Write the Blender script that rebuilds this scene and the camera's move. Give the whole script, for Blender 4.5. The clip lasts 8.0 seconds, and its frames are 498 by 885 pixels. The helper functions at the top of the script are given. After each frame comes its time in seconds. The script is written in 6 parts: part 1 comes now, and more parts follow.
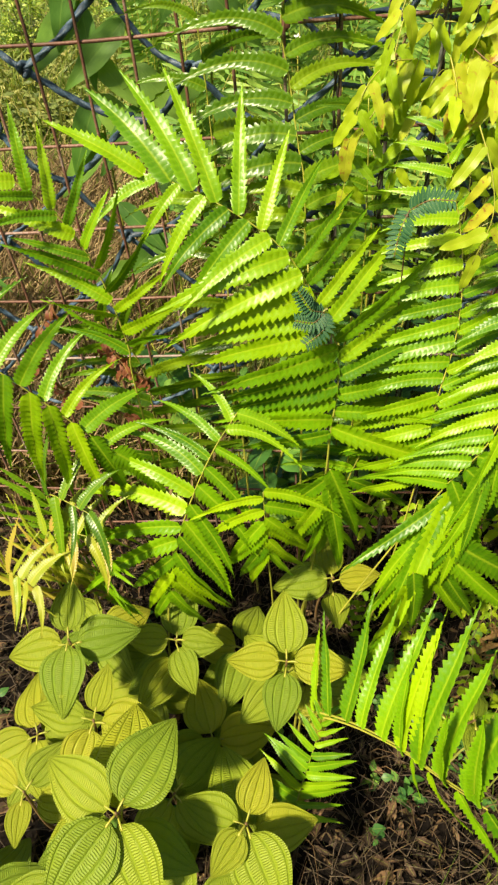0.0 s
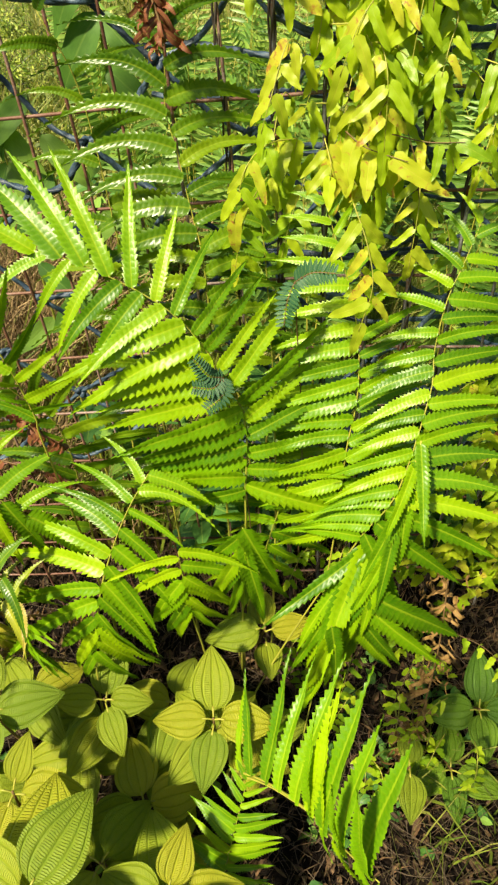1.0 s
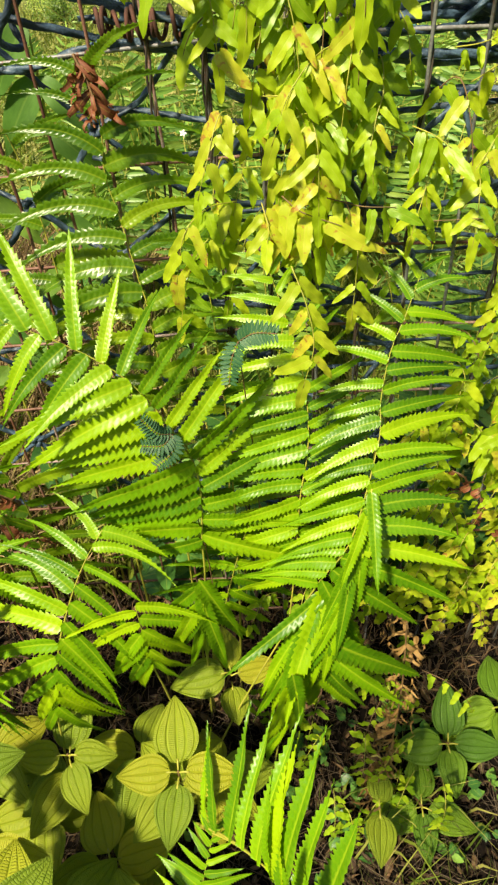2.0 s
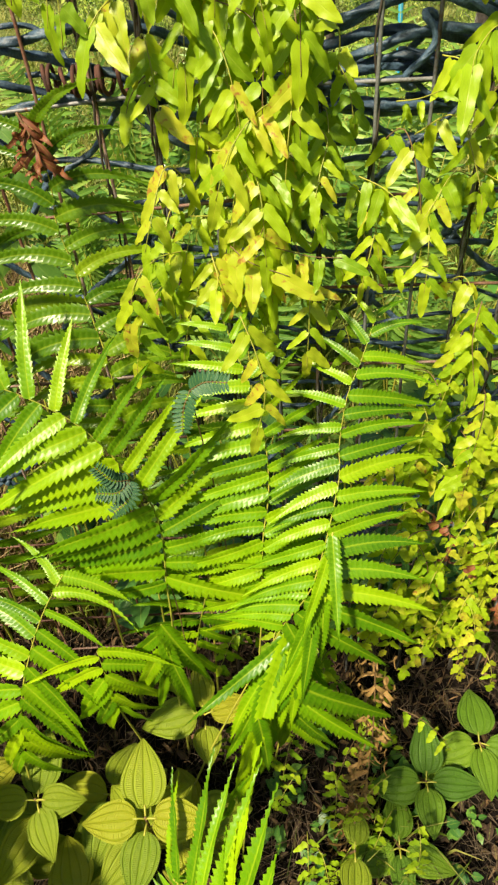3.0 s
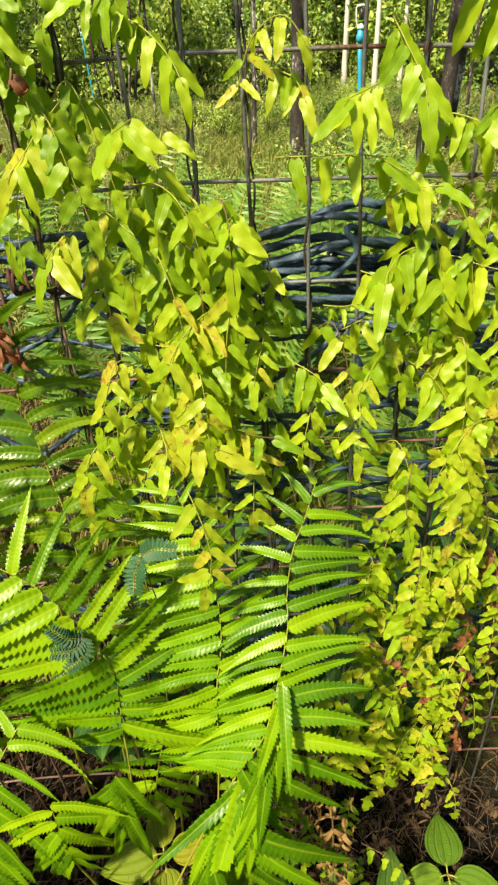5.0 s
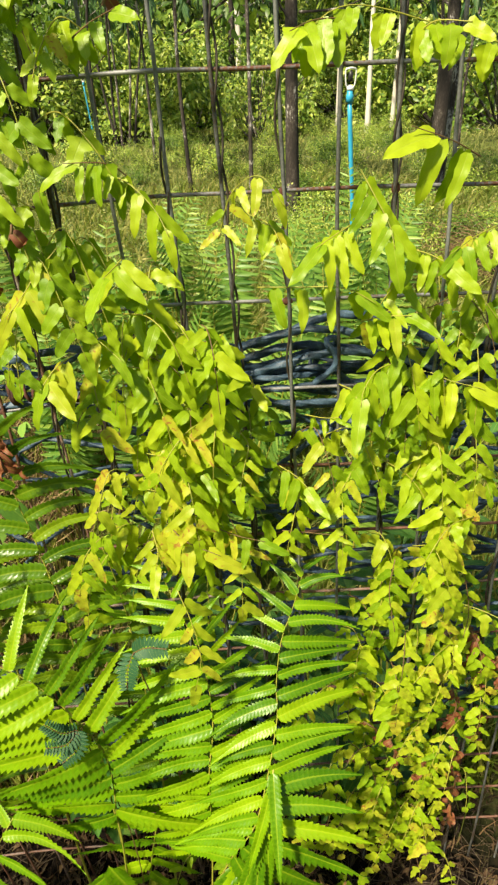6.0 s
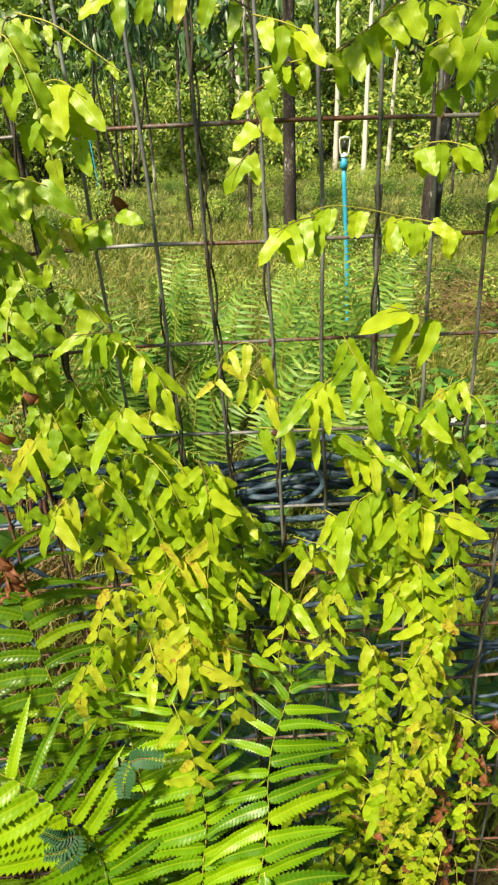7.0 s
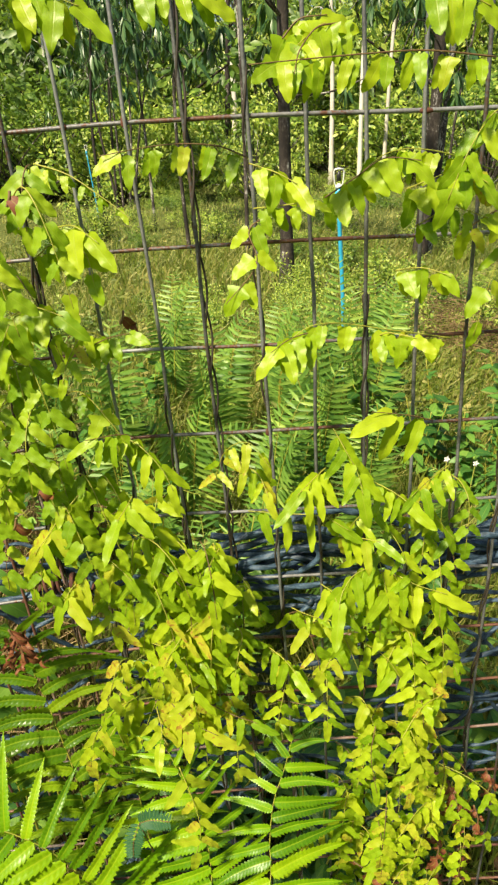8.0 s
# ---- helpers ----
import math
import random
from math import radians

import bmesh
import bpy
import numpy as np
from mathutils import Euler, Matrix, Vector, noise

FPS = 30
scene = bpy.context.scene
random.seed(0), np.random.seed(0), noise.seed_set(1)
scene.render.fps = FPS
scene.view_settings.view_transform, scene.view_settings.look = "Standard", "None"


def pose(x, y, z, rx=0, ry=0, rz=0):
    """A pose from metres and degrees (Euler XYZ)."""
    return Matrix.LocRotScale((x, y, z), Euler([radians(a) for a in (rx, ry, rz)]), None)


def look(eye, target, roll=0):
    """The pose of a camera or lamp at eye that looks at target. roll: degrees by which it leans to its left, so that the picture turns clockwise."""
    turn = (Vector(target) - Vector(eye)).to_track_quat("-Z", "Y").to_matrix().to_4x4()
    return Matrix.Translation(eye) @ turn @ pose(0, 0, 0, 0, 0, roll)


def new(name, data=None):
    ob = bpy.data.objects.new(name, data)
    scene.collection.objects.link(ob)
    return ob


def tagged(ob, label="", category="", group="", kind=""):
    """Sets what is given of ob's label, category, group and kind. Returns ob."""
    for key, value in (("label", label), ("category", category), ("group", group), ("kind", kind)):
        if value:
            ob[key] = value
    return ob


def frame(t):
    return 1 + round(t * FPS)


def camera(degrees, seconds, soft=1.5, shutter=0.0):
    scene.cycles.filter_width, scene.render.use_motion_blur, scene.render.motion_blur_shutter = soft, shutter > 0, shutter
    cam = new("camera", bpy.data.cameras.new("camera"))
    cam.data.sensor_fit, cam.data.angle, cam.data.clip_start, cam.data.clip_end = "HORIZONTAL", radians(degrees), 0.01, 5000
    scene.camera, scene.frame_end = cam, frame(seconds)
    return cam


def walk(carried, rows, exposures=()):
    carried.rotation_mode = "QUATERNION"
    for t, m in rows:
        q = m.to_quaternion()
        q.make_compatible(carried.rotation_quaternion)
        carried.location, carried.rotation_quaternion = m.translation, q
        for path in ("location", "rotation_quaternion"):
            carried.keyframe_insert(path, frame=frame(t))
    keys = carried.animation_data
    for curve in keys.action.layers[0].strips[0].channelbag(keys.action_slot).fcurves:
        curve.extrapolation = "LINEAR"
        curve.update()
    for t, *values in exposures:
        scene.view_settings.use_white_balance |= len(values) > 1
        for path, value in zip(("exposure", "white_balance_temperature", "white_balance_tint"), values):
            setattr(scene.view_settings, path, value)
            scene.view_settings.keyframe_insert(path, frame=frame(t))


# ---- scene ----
cam = camera(44.8, 8.0, soft=2.4)
PATH = [
    (0, (0.0818, 0.0235, 1.064), (-0.0896, 1.5971, -0.5197), -2.1),
    (0.5, (0.1165, 0.0392, 1.0752), (-0.0302, 1.6419, -0.4827), -2.5),
    (1, (0.1602, 0.0526, 1.0965), (0.0706, 1.6957, -0.4234), -1.7),
    (1.5, (0.1736, 0.0638, 1.1144), (0.1366, 1.7293, -0.383), -1.3),
    (1.7, (0.1792, 0.0694, 1.1211), (0.1635, 1.745, -0.3674), -1.3),
    (3, (0.2397, 0.1019, 1.1502), (0.2262, 1.8211, -0.2845), -2.2),
    (3.5, (0.2576, 0.1042, 1.1771), (0.2643, 1.8648, -0.2072), -1.9),
    (4, (0.2666, 0.1098, 1.2074), (0.3181, 1.9197, -0.1109), -1.4),
    (4.5, (0.2722, 0.1176, 1.2253), (0.3315, 1.96, -0.0459), -1.2),
    (6, (0.2968, 0.14, 1.3328), (0.3606, 2.0675, 0.1938), -1.9),
    (6.5, (0.3035, 0.1434, 1.3798), (0.3629, 2.1045, 0.2979), -1.8),
    (7, (0.308, 0.1467, 1.4403), (0.3797, 2.1325, 0.4066), -1.7),
    (7.5, (0.3069, 0.1467, 1.4907), (0.3707, 2.1426, 0.476), -2.3),
    (8, (0.3102, 0.1434, 1.5322), (0.3875, 2.1448, 0.5298), -2.2),
]
walk(cam, [(t, look(eye, target, roll)) for t, eye, target, roll in PATH], [(0.0, 0.90, 7750, 8), (3.5, 0.84, 7700, 8), (8.0, 0.72, 7550, 8)])

# ---- light and sky ----
SUN_DIR = Vector((-0.48, -0.52, 0.86)).normalized()
world = bpy.data.worlds.new("sky")
scene.world = world
world.use_nodes = True
wn = world.node_tree
sky = wn.nodes.new("ShaderNodeTexSky")
sky.sky_type = "NISHITA"
sky.sun_disc = False
sky.sun_elevation = math.asin(SUN_DIR.z)
sky.sun_rotation = math.atan2(SUN_DIR.x, SUN_DIR.y)
wn.nodes["Background"].inputs["Strength"].default_value = 0.076
wn.links.new(sky.outputs[0], wn.nodes["Background"].inputs["Color"])
sun = new("sun", bpy.data.lights.new("sun", "SUN"))
sun.data.energy = 5.1
sun.data.angle = radians(5)
sun.data.color = (1.0, 0.93, 0.78)
sun.matrix_world = look(SUN_DIR * 20, (0, 0, 0))

rnd = random.Random(7)
UP = Vector((0, 0, 1))


# ---- materials ----
def mat(name):
    m = bpy.data.materials.new(name)
    m.use_nodes = True
    nt = m.node_tree
    return m, nt, nt.nodes["Principled BSDF"], nt.nodes["Material Output"]


def node(nt, kind, **values):
    n = nt.nodes.new(kind)
    for key, value in values.items():
        n.inputs[key.replace("_", " ")].default_value = value
    return n


def ramp(nt, source, stops):
    r = nt.nodes.new("ShaderNodeValToRGB")
    while len(r.color_ramp.elements) < len(stops):
        r.color_ramp.elements.new(0.5)
    for e, (p, c) in zip(r.color_ramp.elements, stops):
        e.position, e.color = p, (*c, 1)
    nt.links.new(source, r.inputs[0])
    return r.outputs[0]


def calc(nt, op, a, b=None, clamp=False):
    n = nt.nodes.new("ShaderNodeMath")
    n.operation, n.use_clamp = op, clamp
    for i, v in enumerate((a, b)):
        if v is None:
            continue
        if isinstance(v, (int, float)):
            n.inputs[i].default_value = v
        else:
            nt.links.new(v, n.inputs[i])
    return n.outputs[0]


def mixed(nt, fac, a, b, blend="MIX"):
    n = nt.nodes.new("ShaderNodeMix")
    n.data_type, n.blend_type = "RGBA", blend
    for sock, v in ((n.inputs[0], fac), (n.inputs[6], a), (n.inputs[7], b)):
        if isinstance(v, (int, float)):
            sock.default_value = v
        elif isinstance(v, tuple):
            sock.default_value = (*v, 1)
        else:
            nt.links.new(v, sock)
    return n.outputs[2]


TEETH = 20  # teeth along one edge of a fern leaflet


def leaf_material(name, stops, rib=(0.4, 0.5, 0.08), rough=0.38, through_light=0.3, veins="pinna", age=None, island=False):
    """A leaf: colours that vary from leaf to leaf and over the blade, ribs in relief, some light through it."""
    m, nt, bsdf, out = mat(name)
    link = nt.links.new
    tc = nt.nodes.new("ShaderNodeTexCoord")
    info = nt.nodes.new("ShaderNodeNewGeometry" if island else "ShaderNodeObjectInfo")
    chance = info.outputs["Random Per Island" if island else "Random"]
    big = node(nt, "ShaderNodeTexNoise", Scale=9.0, Detail=3.0)
    link(nt.nodes.new("ShaderNodeNewGeometry").outputs["Position"], big.inputs["Vector"])
    fine = node(nt, "ShaderNodeTexNoise", Scale=160.0, Detail=4.0)
    link(tc.outputs["Object" if island else "UV"], fine.inputs["Vector"])
    fine.inputs["Scale"].default_value = 260.0 if island else 14.0
    pick = calc(nt, "ADD", calc(nt, "MULTIPLY", chance, 0.62), calc(nt, "MULTIPLY", big.outputs[0], 0.55))
    pick = calc(nt, "ADD", calc(nt, "SUBTRACT", pick, 0.12), calc(nt, "MULTIPLY", calc(nt, "SUBTRACT", fine.outputs[0], 0.5), 0.35), True)
    colour = ramp(nt, pick, stops)
    sep = nt.nodes.new("ShaderNodeSeparateXYZ")
    link(tc.outputs["UV"], sep.inputs[0])
    u, v = sep.outputs[0], sep.outputs[1]
    au = calc(nt, "ABSOLUTE", calc(nt, "SUBTRACT", calc(nt, "MULTIPLY", u, 2.0), 1.0))
    bump = nt.nodes.new("ShaderNodeBump")
    if veins == "pinna":
        mid = calc(nt, "SUBTRACT", 1.0, calc(nt, "MULTIPLY", au, 6.0), True)
        edge = calc(nt, "MULTIPLY", calc(nt, "SUBTRACT", au, 0.75), 0.3, True)
        side = calc(nt, "COSINE", calc(nt, "MULTIPLY", v, 2 * math.pi * TEETH))
        vein = calc(nt, "MULTIPLY", calc(nt, "MAXIMUM", side, 0.0), 0.05)
        colour = mixed(nt, calc(nt, "MAXIMUM", calc(nt, "MULTIPLY", mid, 0.40), calc(nt, "ADD", vein, edge)), colour, rib)
        relief = calc(nt, "ADD", calc(nt, "MULTIPLY", side, 0.30), calc(nt, "MULTIPLY", mid, -0.8))
        bump.inputs["Strength"].default_value, bump.inputs["Distance"].default_value = 0.18, 0.0012
    elif veins == "ladder":
        lines = None
        for at, wide in ((0.0, 13.0), (0.42, 13.0), (0.82, 18.0)):
            one = calc(nt, "SUBTRACT", 1.0, calc(nt, "MULTIPLY", calc(nt, "ABSOLUTE", calc(nt, "SUBTRACT", au, at)), wide), True)
            lines = one if lines is None else calc(nt, "MAXIMUM", lines, one)
        wander = node(nt, "ShaderNodeTexNoise", Scale=7.0, Detail=2.0)
        link(tc.outputs["UV"], wander.inputs["Vector"])
        wave = calc(nt, "SINE", calc(nt, "ADD", calc(nt, "ADD", calc(nt, "MULTIPLY", v, 230.0), calc(nt, "MULTIPLY", wander.outputs[0], 9.0)), calc(nt, "MULTIPLY", au, -9.0)))
        rung = calc(nt, "POWER", calc(nt, "MAXIMUM", wave, 0.0), 3.0)
        grain = node(nt, "ShaderNodeTexVoronoi", Scale=60.0)
        link(tc.outputs["UV"], grain.inputs["Vector"])
        dark = mixed(nt, 1.0, colour, (0.36, 0.52, 0.30), "MULTIPLY")
        colour = mixed(nt, calc(nt, "MULTIPLY", calc(nt, "MAXIMUM", lines, calc(nt, "MULTIPLY", rung, 0.28)), 0.30), colour, dark)
        relief = calc(nt, "SUBTRACT", calc(nt, "MULTIPLY", grain.outputs[0], 0.25), calc(nt, "MAXIMUM", lines, calc(nt, "MULTIPLY", rung, 0.7)))
        bump.inputs["Strength"].default_value, bump.inputs["Distance"].default_value = 0.9, 0.0020
    else:
        mid = calc(nt, "SUBTRACT", 1.0, calc(nt, "MULTIPLY", au, 10.0), True)
        colour = mixed(nt, calc(nt, "MULTIPLY", mid, 0.35), colour, rib)
        relief = calc(nt, "ADD", calc(nt, "MULTIPLY", fine.outputs[0], 0.5), calc(nt, "MULTIPLY", mid, -0.5))
        bump.inputs["Strength"].default_value, bump.inputs["Distance"].default_value = 0.25, 0.001
    if age:
        spots = node(nt, "ShaderNodeTexNoise", Scale=7.0, Detail=4.0)
        link(tc.outputs["Object"], spots.inputs["Vector"])
        worn = calc(nt, "MULTIPLY", calc(nt, "SUBTRACT", calc(nt, "ADD", spots.outputs[0], calc(nt, "MULTIPLY", chance, 0.22)), 0.77), 8.0, True)
        colour = mixed(nt, worn, colour, age)
    link(relief, bump.inputs["Height"])
    link(colour, bsdf.inputs["Base Color"])
    link(bump.outputs[0], bsdf.inputs["Normal"])
    bsdf.inputs["Roughness"].default_value = rough
    bsdf.inputs["Specular IOR Level"].default_value = 0.36
    glow = nt.nodes.new("ShaderNodeBsdfTranslucent")
    lit = mixed(nt, 1.0, colour, (1.0, 1.0, 0.55), "MULTIPLY")
    link(lit, glow.inputs["Color"])
    link(bump.outputs[0], glow.inputs["Normal"])
    mix = nt.nodes.new("ShaderNodeMixShader")
    mix.inputs[0].default_value = through_light
    link(bsdf.outputs[0], mix.inputs[1])
    link(glow.outputs[0], mix.inputs[2])
    link(mix.outputs[0], out.inputs["Surface"])
    return m


def rough_material(name, stops, scale=30.0, rough=0.8, bump=0.4, depth=0.002, metal=0.0, fine=220.0, stretch=None):
    """Bark, soil, wire, rope: noise at two scales in colour and relief."""
    m, nt, bsdf, out = mat(name)
    link = nt.links.new
    tc = nt.nodes.new("ShaderNodeTexCoord")
    vec = tc.outputs["Object"]
    if stretch:
        mp = nt.nodes.new("ShaderNodeMapping")
        mp.inputs["Scale"].default_value = stretch
        link(vec, mp.inputs["Vector"])
        vec = mp.outputs[0]
    a = node(nt, "ShaderNodeTexNoise", Scale=scale, Detail=5.0, Roughness=0.6)
    b = node(nt, "ShaderNodeTexNoise", Scale=fine, Detail=3.0)
    link(vec, a.inputs["Vector"])
    link(vec, b.inputs["Vector"])
    info = nt.nodes.new("ShaderNodeObjectInfo")
    pick = calc(nt, "ADD", calc(nt, "MULTIPLY", a.outputs[0], 0.75), calc(nt, "MULTIPLY", b.outputs[0], 0.35))
    pick = calc(nt, "ADD", pick, calc(nt, "MULTIPLY", calc(nt, "SUBTRACT", info.outputs["Random"], 0.6), 0.15), True)
    link(ramp(nt, pick, stops), bsdf.inputs["Base Color"])
    bp = nt.nodes.new("ShaderNodeBump")
    bp.inputs["Strength"].default_value, bp.inputs["Distance"].default_value = bump, depth
    link(pick, bp.inputs["Height"])
    link(bp.outputs[0], bsdf.inputs["Normal"])
    bsdf.inputs["Roughness"].default_value, bsdf.inputs["Metallic"].default_value = rough, metal
    return m


FERN = leaf_material("fern_leaf", [(0.1, (0.050, 0.165, 0.005)), (0.5, (0.140, 0.320, 0.008)), (0.9, (0.300, 0.470, 0.012))], rib=(0.50, 0.62, 0.04), rough=0.36, through_light=0.26)
# Darker, glossier copy of FERN; shade on rear and left fronds is in its colour.
FERN_SHADED = leaf_material("fern_leaf_shaded", [(0.1, (0.034, 0.105, 0.005)), (0.5, (0.090, 0.200, 0.008)), (0.9, (0.190, 0.300, 0.012))], rib=(0.36, 0.46, 0.04), rough=0.30, through_light=0.22)
FERN_OLD = leaf_material("fern_leaf_yellowing", [(0.1, (0.190, 0.300, 0.016)), (0.50, (0.320, 0.340, 0.030)), (0.9, (0.380, 0.230, 0.060))], rib=(0.55, 0.52, 0.05))
FERN_FAR = leaf_material("fern_leaf_distant", [(0.1, (0.060, 0.175, 0.032)), (0.5, (0.165, 0.330, 0.055)), (0.9, (0.420, 0.560, 0.110))], island=True)
VINE = leaf_material("climbing_leaf", [(0.05, (0.170, 0.330, 0.015)), (0.45, (0.330, 0.490, 0.022)), (0.8, (0.470, 0.590, 0.032)), (1.0, (0.560, 0.560, 0.042))], rib=(0.46, 0.55, 0.08), veins="plain", through_light=0.40, rough=0.38)
VINE_GREEN = leaf_material("climbing_leaf_green", [(0.05, (0.130, 0.270, 0.014)), (0.45, (0.260, 0.420, 0.020)), (0.9, (0.430, 0.550, 0.032))], rib=(0.36, 0.48, 0.06), veins="plain", through_light=0.36, rough=0.45)
VINE_GOLD = leaf_material("climbing_leaf_golden", [(0.05, (0.320, 0.450, 0.025)), (0.55, (0.470, 0.540, 0.040)), (1.0, (0.600, 0.500, 0.060))], rib=(0.6, 0.55, 0.08), veins="plain", through_light=0.40, rough=0.38, age=(0.42, 0.20, 0.05))
SHRUB = leaf_material("ladder_veined_leaf", [(0.1, (0.170, 0.270, 0.022)), (0.5, (0.285, 0.355, 0.025)), (0.9, (0.420, 0.410, 0.030))], veins="ladder", rough=0.5, through_light=0.25)
# Darker copy of SHRUB: the shade on the low right-hand shoots is coloured in.
SHRUB_SHADED = leaf_material("ladder_veined_leaf_shaded", [(0.1, (0.070, 0.170, 0.018)), (0.5, (0.130, 0.260, 0.020)), (0.9, (0.230, 0.370, 0.030))], veins="ladder", rough=0.45, through_light=0.25)
FEATHER = leaf_material("feather_leaf", [(0.1, (0.015, 0.062, 0.026)), (0.9, (0.034, 0.125, 0.048))], veins="plain", rough=0.5, through_light=0.15)
WEED = leaf_material("weed_leaf", [(0.1, (0.032, 0.115, 0.026)), (0.5, (0.090, 0.245, 0.045)), (0.9, (0.270, 0.460, 0.075))], veins="plain", island=True)
WEED_BROAD = leaf_material("broad_weed_leaf", [(0.1, (0.060, 0.170, 0.026)), (0.5, (0.120, 0.270, 0.040)), (0.9, (0.220, 0.380, 0.060))], rib=(0.25, 0.40, 0.08), veins="plain", rough=0.5, through_light=0.35)
BUSH_DARK = leaf_material("bush_leaf_dark", [(0.1, (0.035, 0.090, 0.016)), (0.5, (0.110, 0.210, 0.030)), (0.8, (0.210, 0.320, 0.045)), (0.98, (0.480, 0.540, 0.100))], veins="plain", island=True, rough=0.4)
BUSH = leaf_material("bush_leaf", [(0.1, (0.045, 0.110, 0.018)), (0.35, (0.160, 0.280, 0.036)), (0.65, (0.400, 0.500, 0.080)), (0.95, (0.720, 0.740, 0.230))], veins="plain", island=True, rough=0.4)
TREE_LEAF = leaf_material("hanging_leaf", [(0.1, (0.022, 0.070, 0.030)), (0.5, (0.050, 0.130, 0.045)), (0.9, (0.110, 0.190, 0.060))], veins="plain", island=True, rough=0.35, through_light=0.2)
FIELD = leaf_material("field_grass", [(0.1, (0.065, 0.105, 0.028)), (0.40, (0.200, 0.250, 0.066)), (0.75, (0.420, 0.400, 0.135)), (1.0, (0.620, 0.470, 0.210))], veins="plain", island=True, rough=0.6)
GRASS = leaf_material("grass_blade", [(0.1, (0.080, 0.150, 0.020)), (0.5, (0.200, 0.260, 0.035)), (0.9, (0.520, 0.430, 0.170))], veins="plain", island=True, rough=0.5)
LITTER = leaf_material("fallen_leaf", [(0.1, (0.012, 0.007, 0.004)), (0.5, (0.050, 0.028, 0.015)), (0.9, (0.200, 0.115, 0.055))], veins="plain", island=True, rough=0.8, through_light=0.05)
DEAD = leaf_material("dead_leaf", [(0.1, (0.070, 0.024, 0.012)), (0.5, (0.180, 0.058, 0.026)), (0.9, (0.360, 0.150, 0.070))], veins="plain", island=True, rough=0.55, through_light=0.1)
TAN = leaf_material("dry_fern_leaf", [(0.1, (0.095, 0.052, 0.018)), (0.5, (0.240, 0.135, 0.045)), (0.9, (0.430, 0.280, 0.110))], veins="plain", island=True, rough=0.7, through_light=0.15)
STRAW = leaf_material("dry_stalk", [(0.1, (0.070, 0.043, 0.020)), (0.5, (0.220, 0.145, 0.066)), (0.9, (0.480, 0.350, 0.180))], veins="plain", island=True, rough=0.7, through_light=0.05)
STEM = rough_material("green_stem", [(0.2, (0.160, 0.220, 0.020)), (0.8, (0.420, 0.380, 0.060))], 25, 0.5, 0.2, 0.0005)
STEM_RED = rough_material("brown_stem", [(0.2, (0.060, 0.035, 0.015)), (0.8, (0.220, 0.130, 0.050))], 40, 0.6, 0.3, 0.0008)
TWIG = rough_material("dry_twig", [(0.2, (0.022, 0.015, 0.009)), (0.6, (0.090, 0.062, 0.036)), (0.9, (0.260, 0.200, 0.130))], 40, 0.7, 0.3, 0.0008)
STEM_DARK = rough_material("dark_vine_stem", [(0.2, (0.012, 0.010, 0.008)), (0.8, (0.060, 0.045, 0.030))], 60, 0.7, 0.4, 0.001)
WIRE = rough_material("weathered_wire", [(0.34, (0.050, 0.026, 0.018)), (0.46, (0.140, 0.058, 0.032)), (0.51, (0.140, 0.138, 0.138)), (0.76, (0.360, 0.370, 0.385))], 9, 0.46, 0.5, 0.0006, 0.15, 400)
RUST = rough_material("red_rust", [(0.25, (0.030, 0.013, 0.010)), (0.55, (0.085, 0.030, 0.018)), (0.8, (0.190, 0.072, 0.040))], 60, 0.85, 0.8, 0.001, 0.0, 600)
WIRE_RUST = rough_material("rusty_wire", [(0.30, (0.035, 0.018, 0.013)), (0.46, (0.120, 0.046, 0.027)), (0.56, (0.190, 0.095, 0.065)), (0.80, (0.380, 0.350, 0.330))], 9, 0.6, 0.5, 0.0006, 0.1, 400)
WIRE_UP = rough_material("weathered_upright_wire", [(0.30, (0.026, 0.020, 0.018)), (0.40, (0.080, 0.045, 0.030)), (0.46, (0.075, 0.078, 0.076)), (0.78, (0.270, 0.285, 0.280))], 7, 0.5, 0.5, 0.0006, 0.15, 400)
ROPE = rough_material("blue_black_rope", [(0.25, (0.005, 0.010, 0.018)), (0.5, (0.020, 0.044, 0.074)), (0.8, (0.110, 0.190, 0.270))], 45, 0.5, 0.9, 0.002, 0.0, 500)
BARK = rough_material("tree_bark", [(0.3, (0.007, 0.006, 0.006)), (0.50, (0.030, 0.023, 0.018)), (0.60, (0.075, 0.062, 0.052)), (0.66, (0.420, 0.400, 0.370))], 5, 0.9, 0.8, 0.01, 0.0, 60, (1, 1, 0.5))
PALE_BARK = rough_material("pale_tree_bark", [(0.2, (0.380, 0.330, 0.270)), (0.5, (0.640, 0.600, 0.530)), (0.8, (0.800, 0.780, 0.720))], 3, 0.8, 0.4, 0.01, 0.0, 30, (1, 1, 0.4))
PIPE = rough_material("blue_plastic_pipe", [(0.2, (0.010, 0.260, 0.480)), (0.8, (0.030, 0.420, 0.640))], 20, 0.35, 0.1, 0.0005)
WHITE = rough_material("white_plastic", [(0.2, (0.55, 0.58, 0.56)), (0.8, (0.80, 0.82, 0.80))], 20, 0.4, 0.1, 0.0005)
BLACK = rough_material("black_plastic", [(0.2, (0.01, 0.01, 0.01)), (0.8, (0.04, 0.04, 0.04))], 20, 0.4, 0.1, 0.0005)
PETAL = rough_material("white_petal", [(0.2, (0.70, 0.70, 0.66)), (0.8, (0.82, 0.82, 0.80))], 20, 0.6, 0.1, 0.0005)


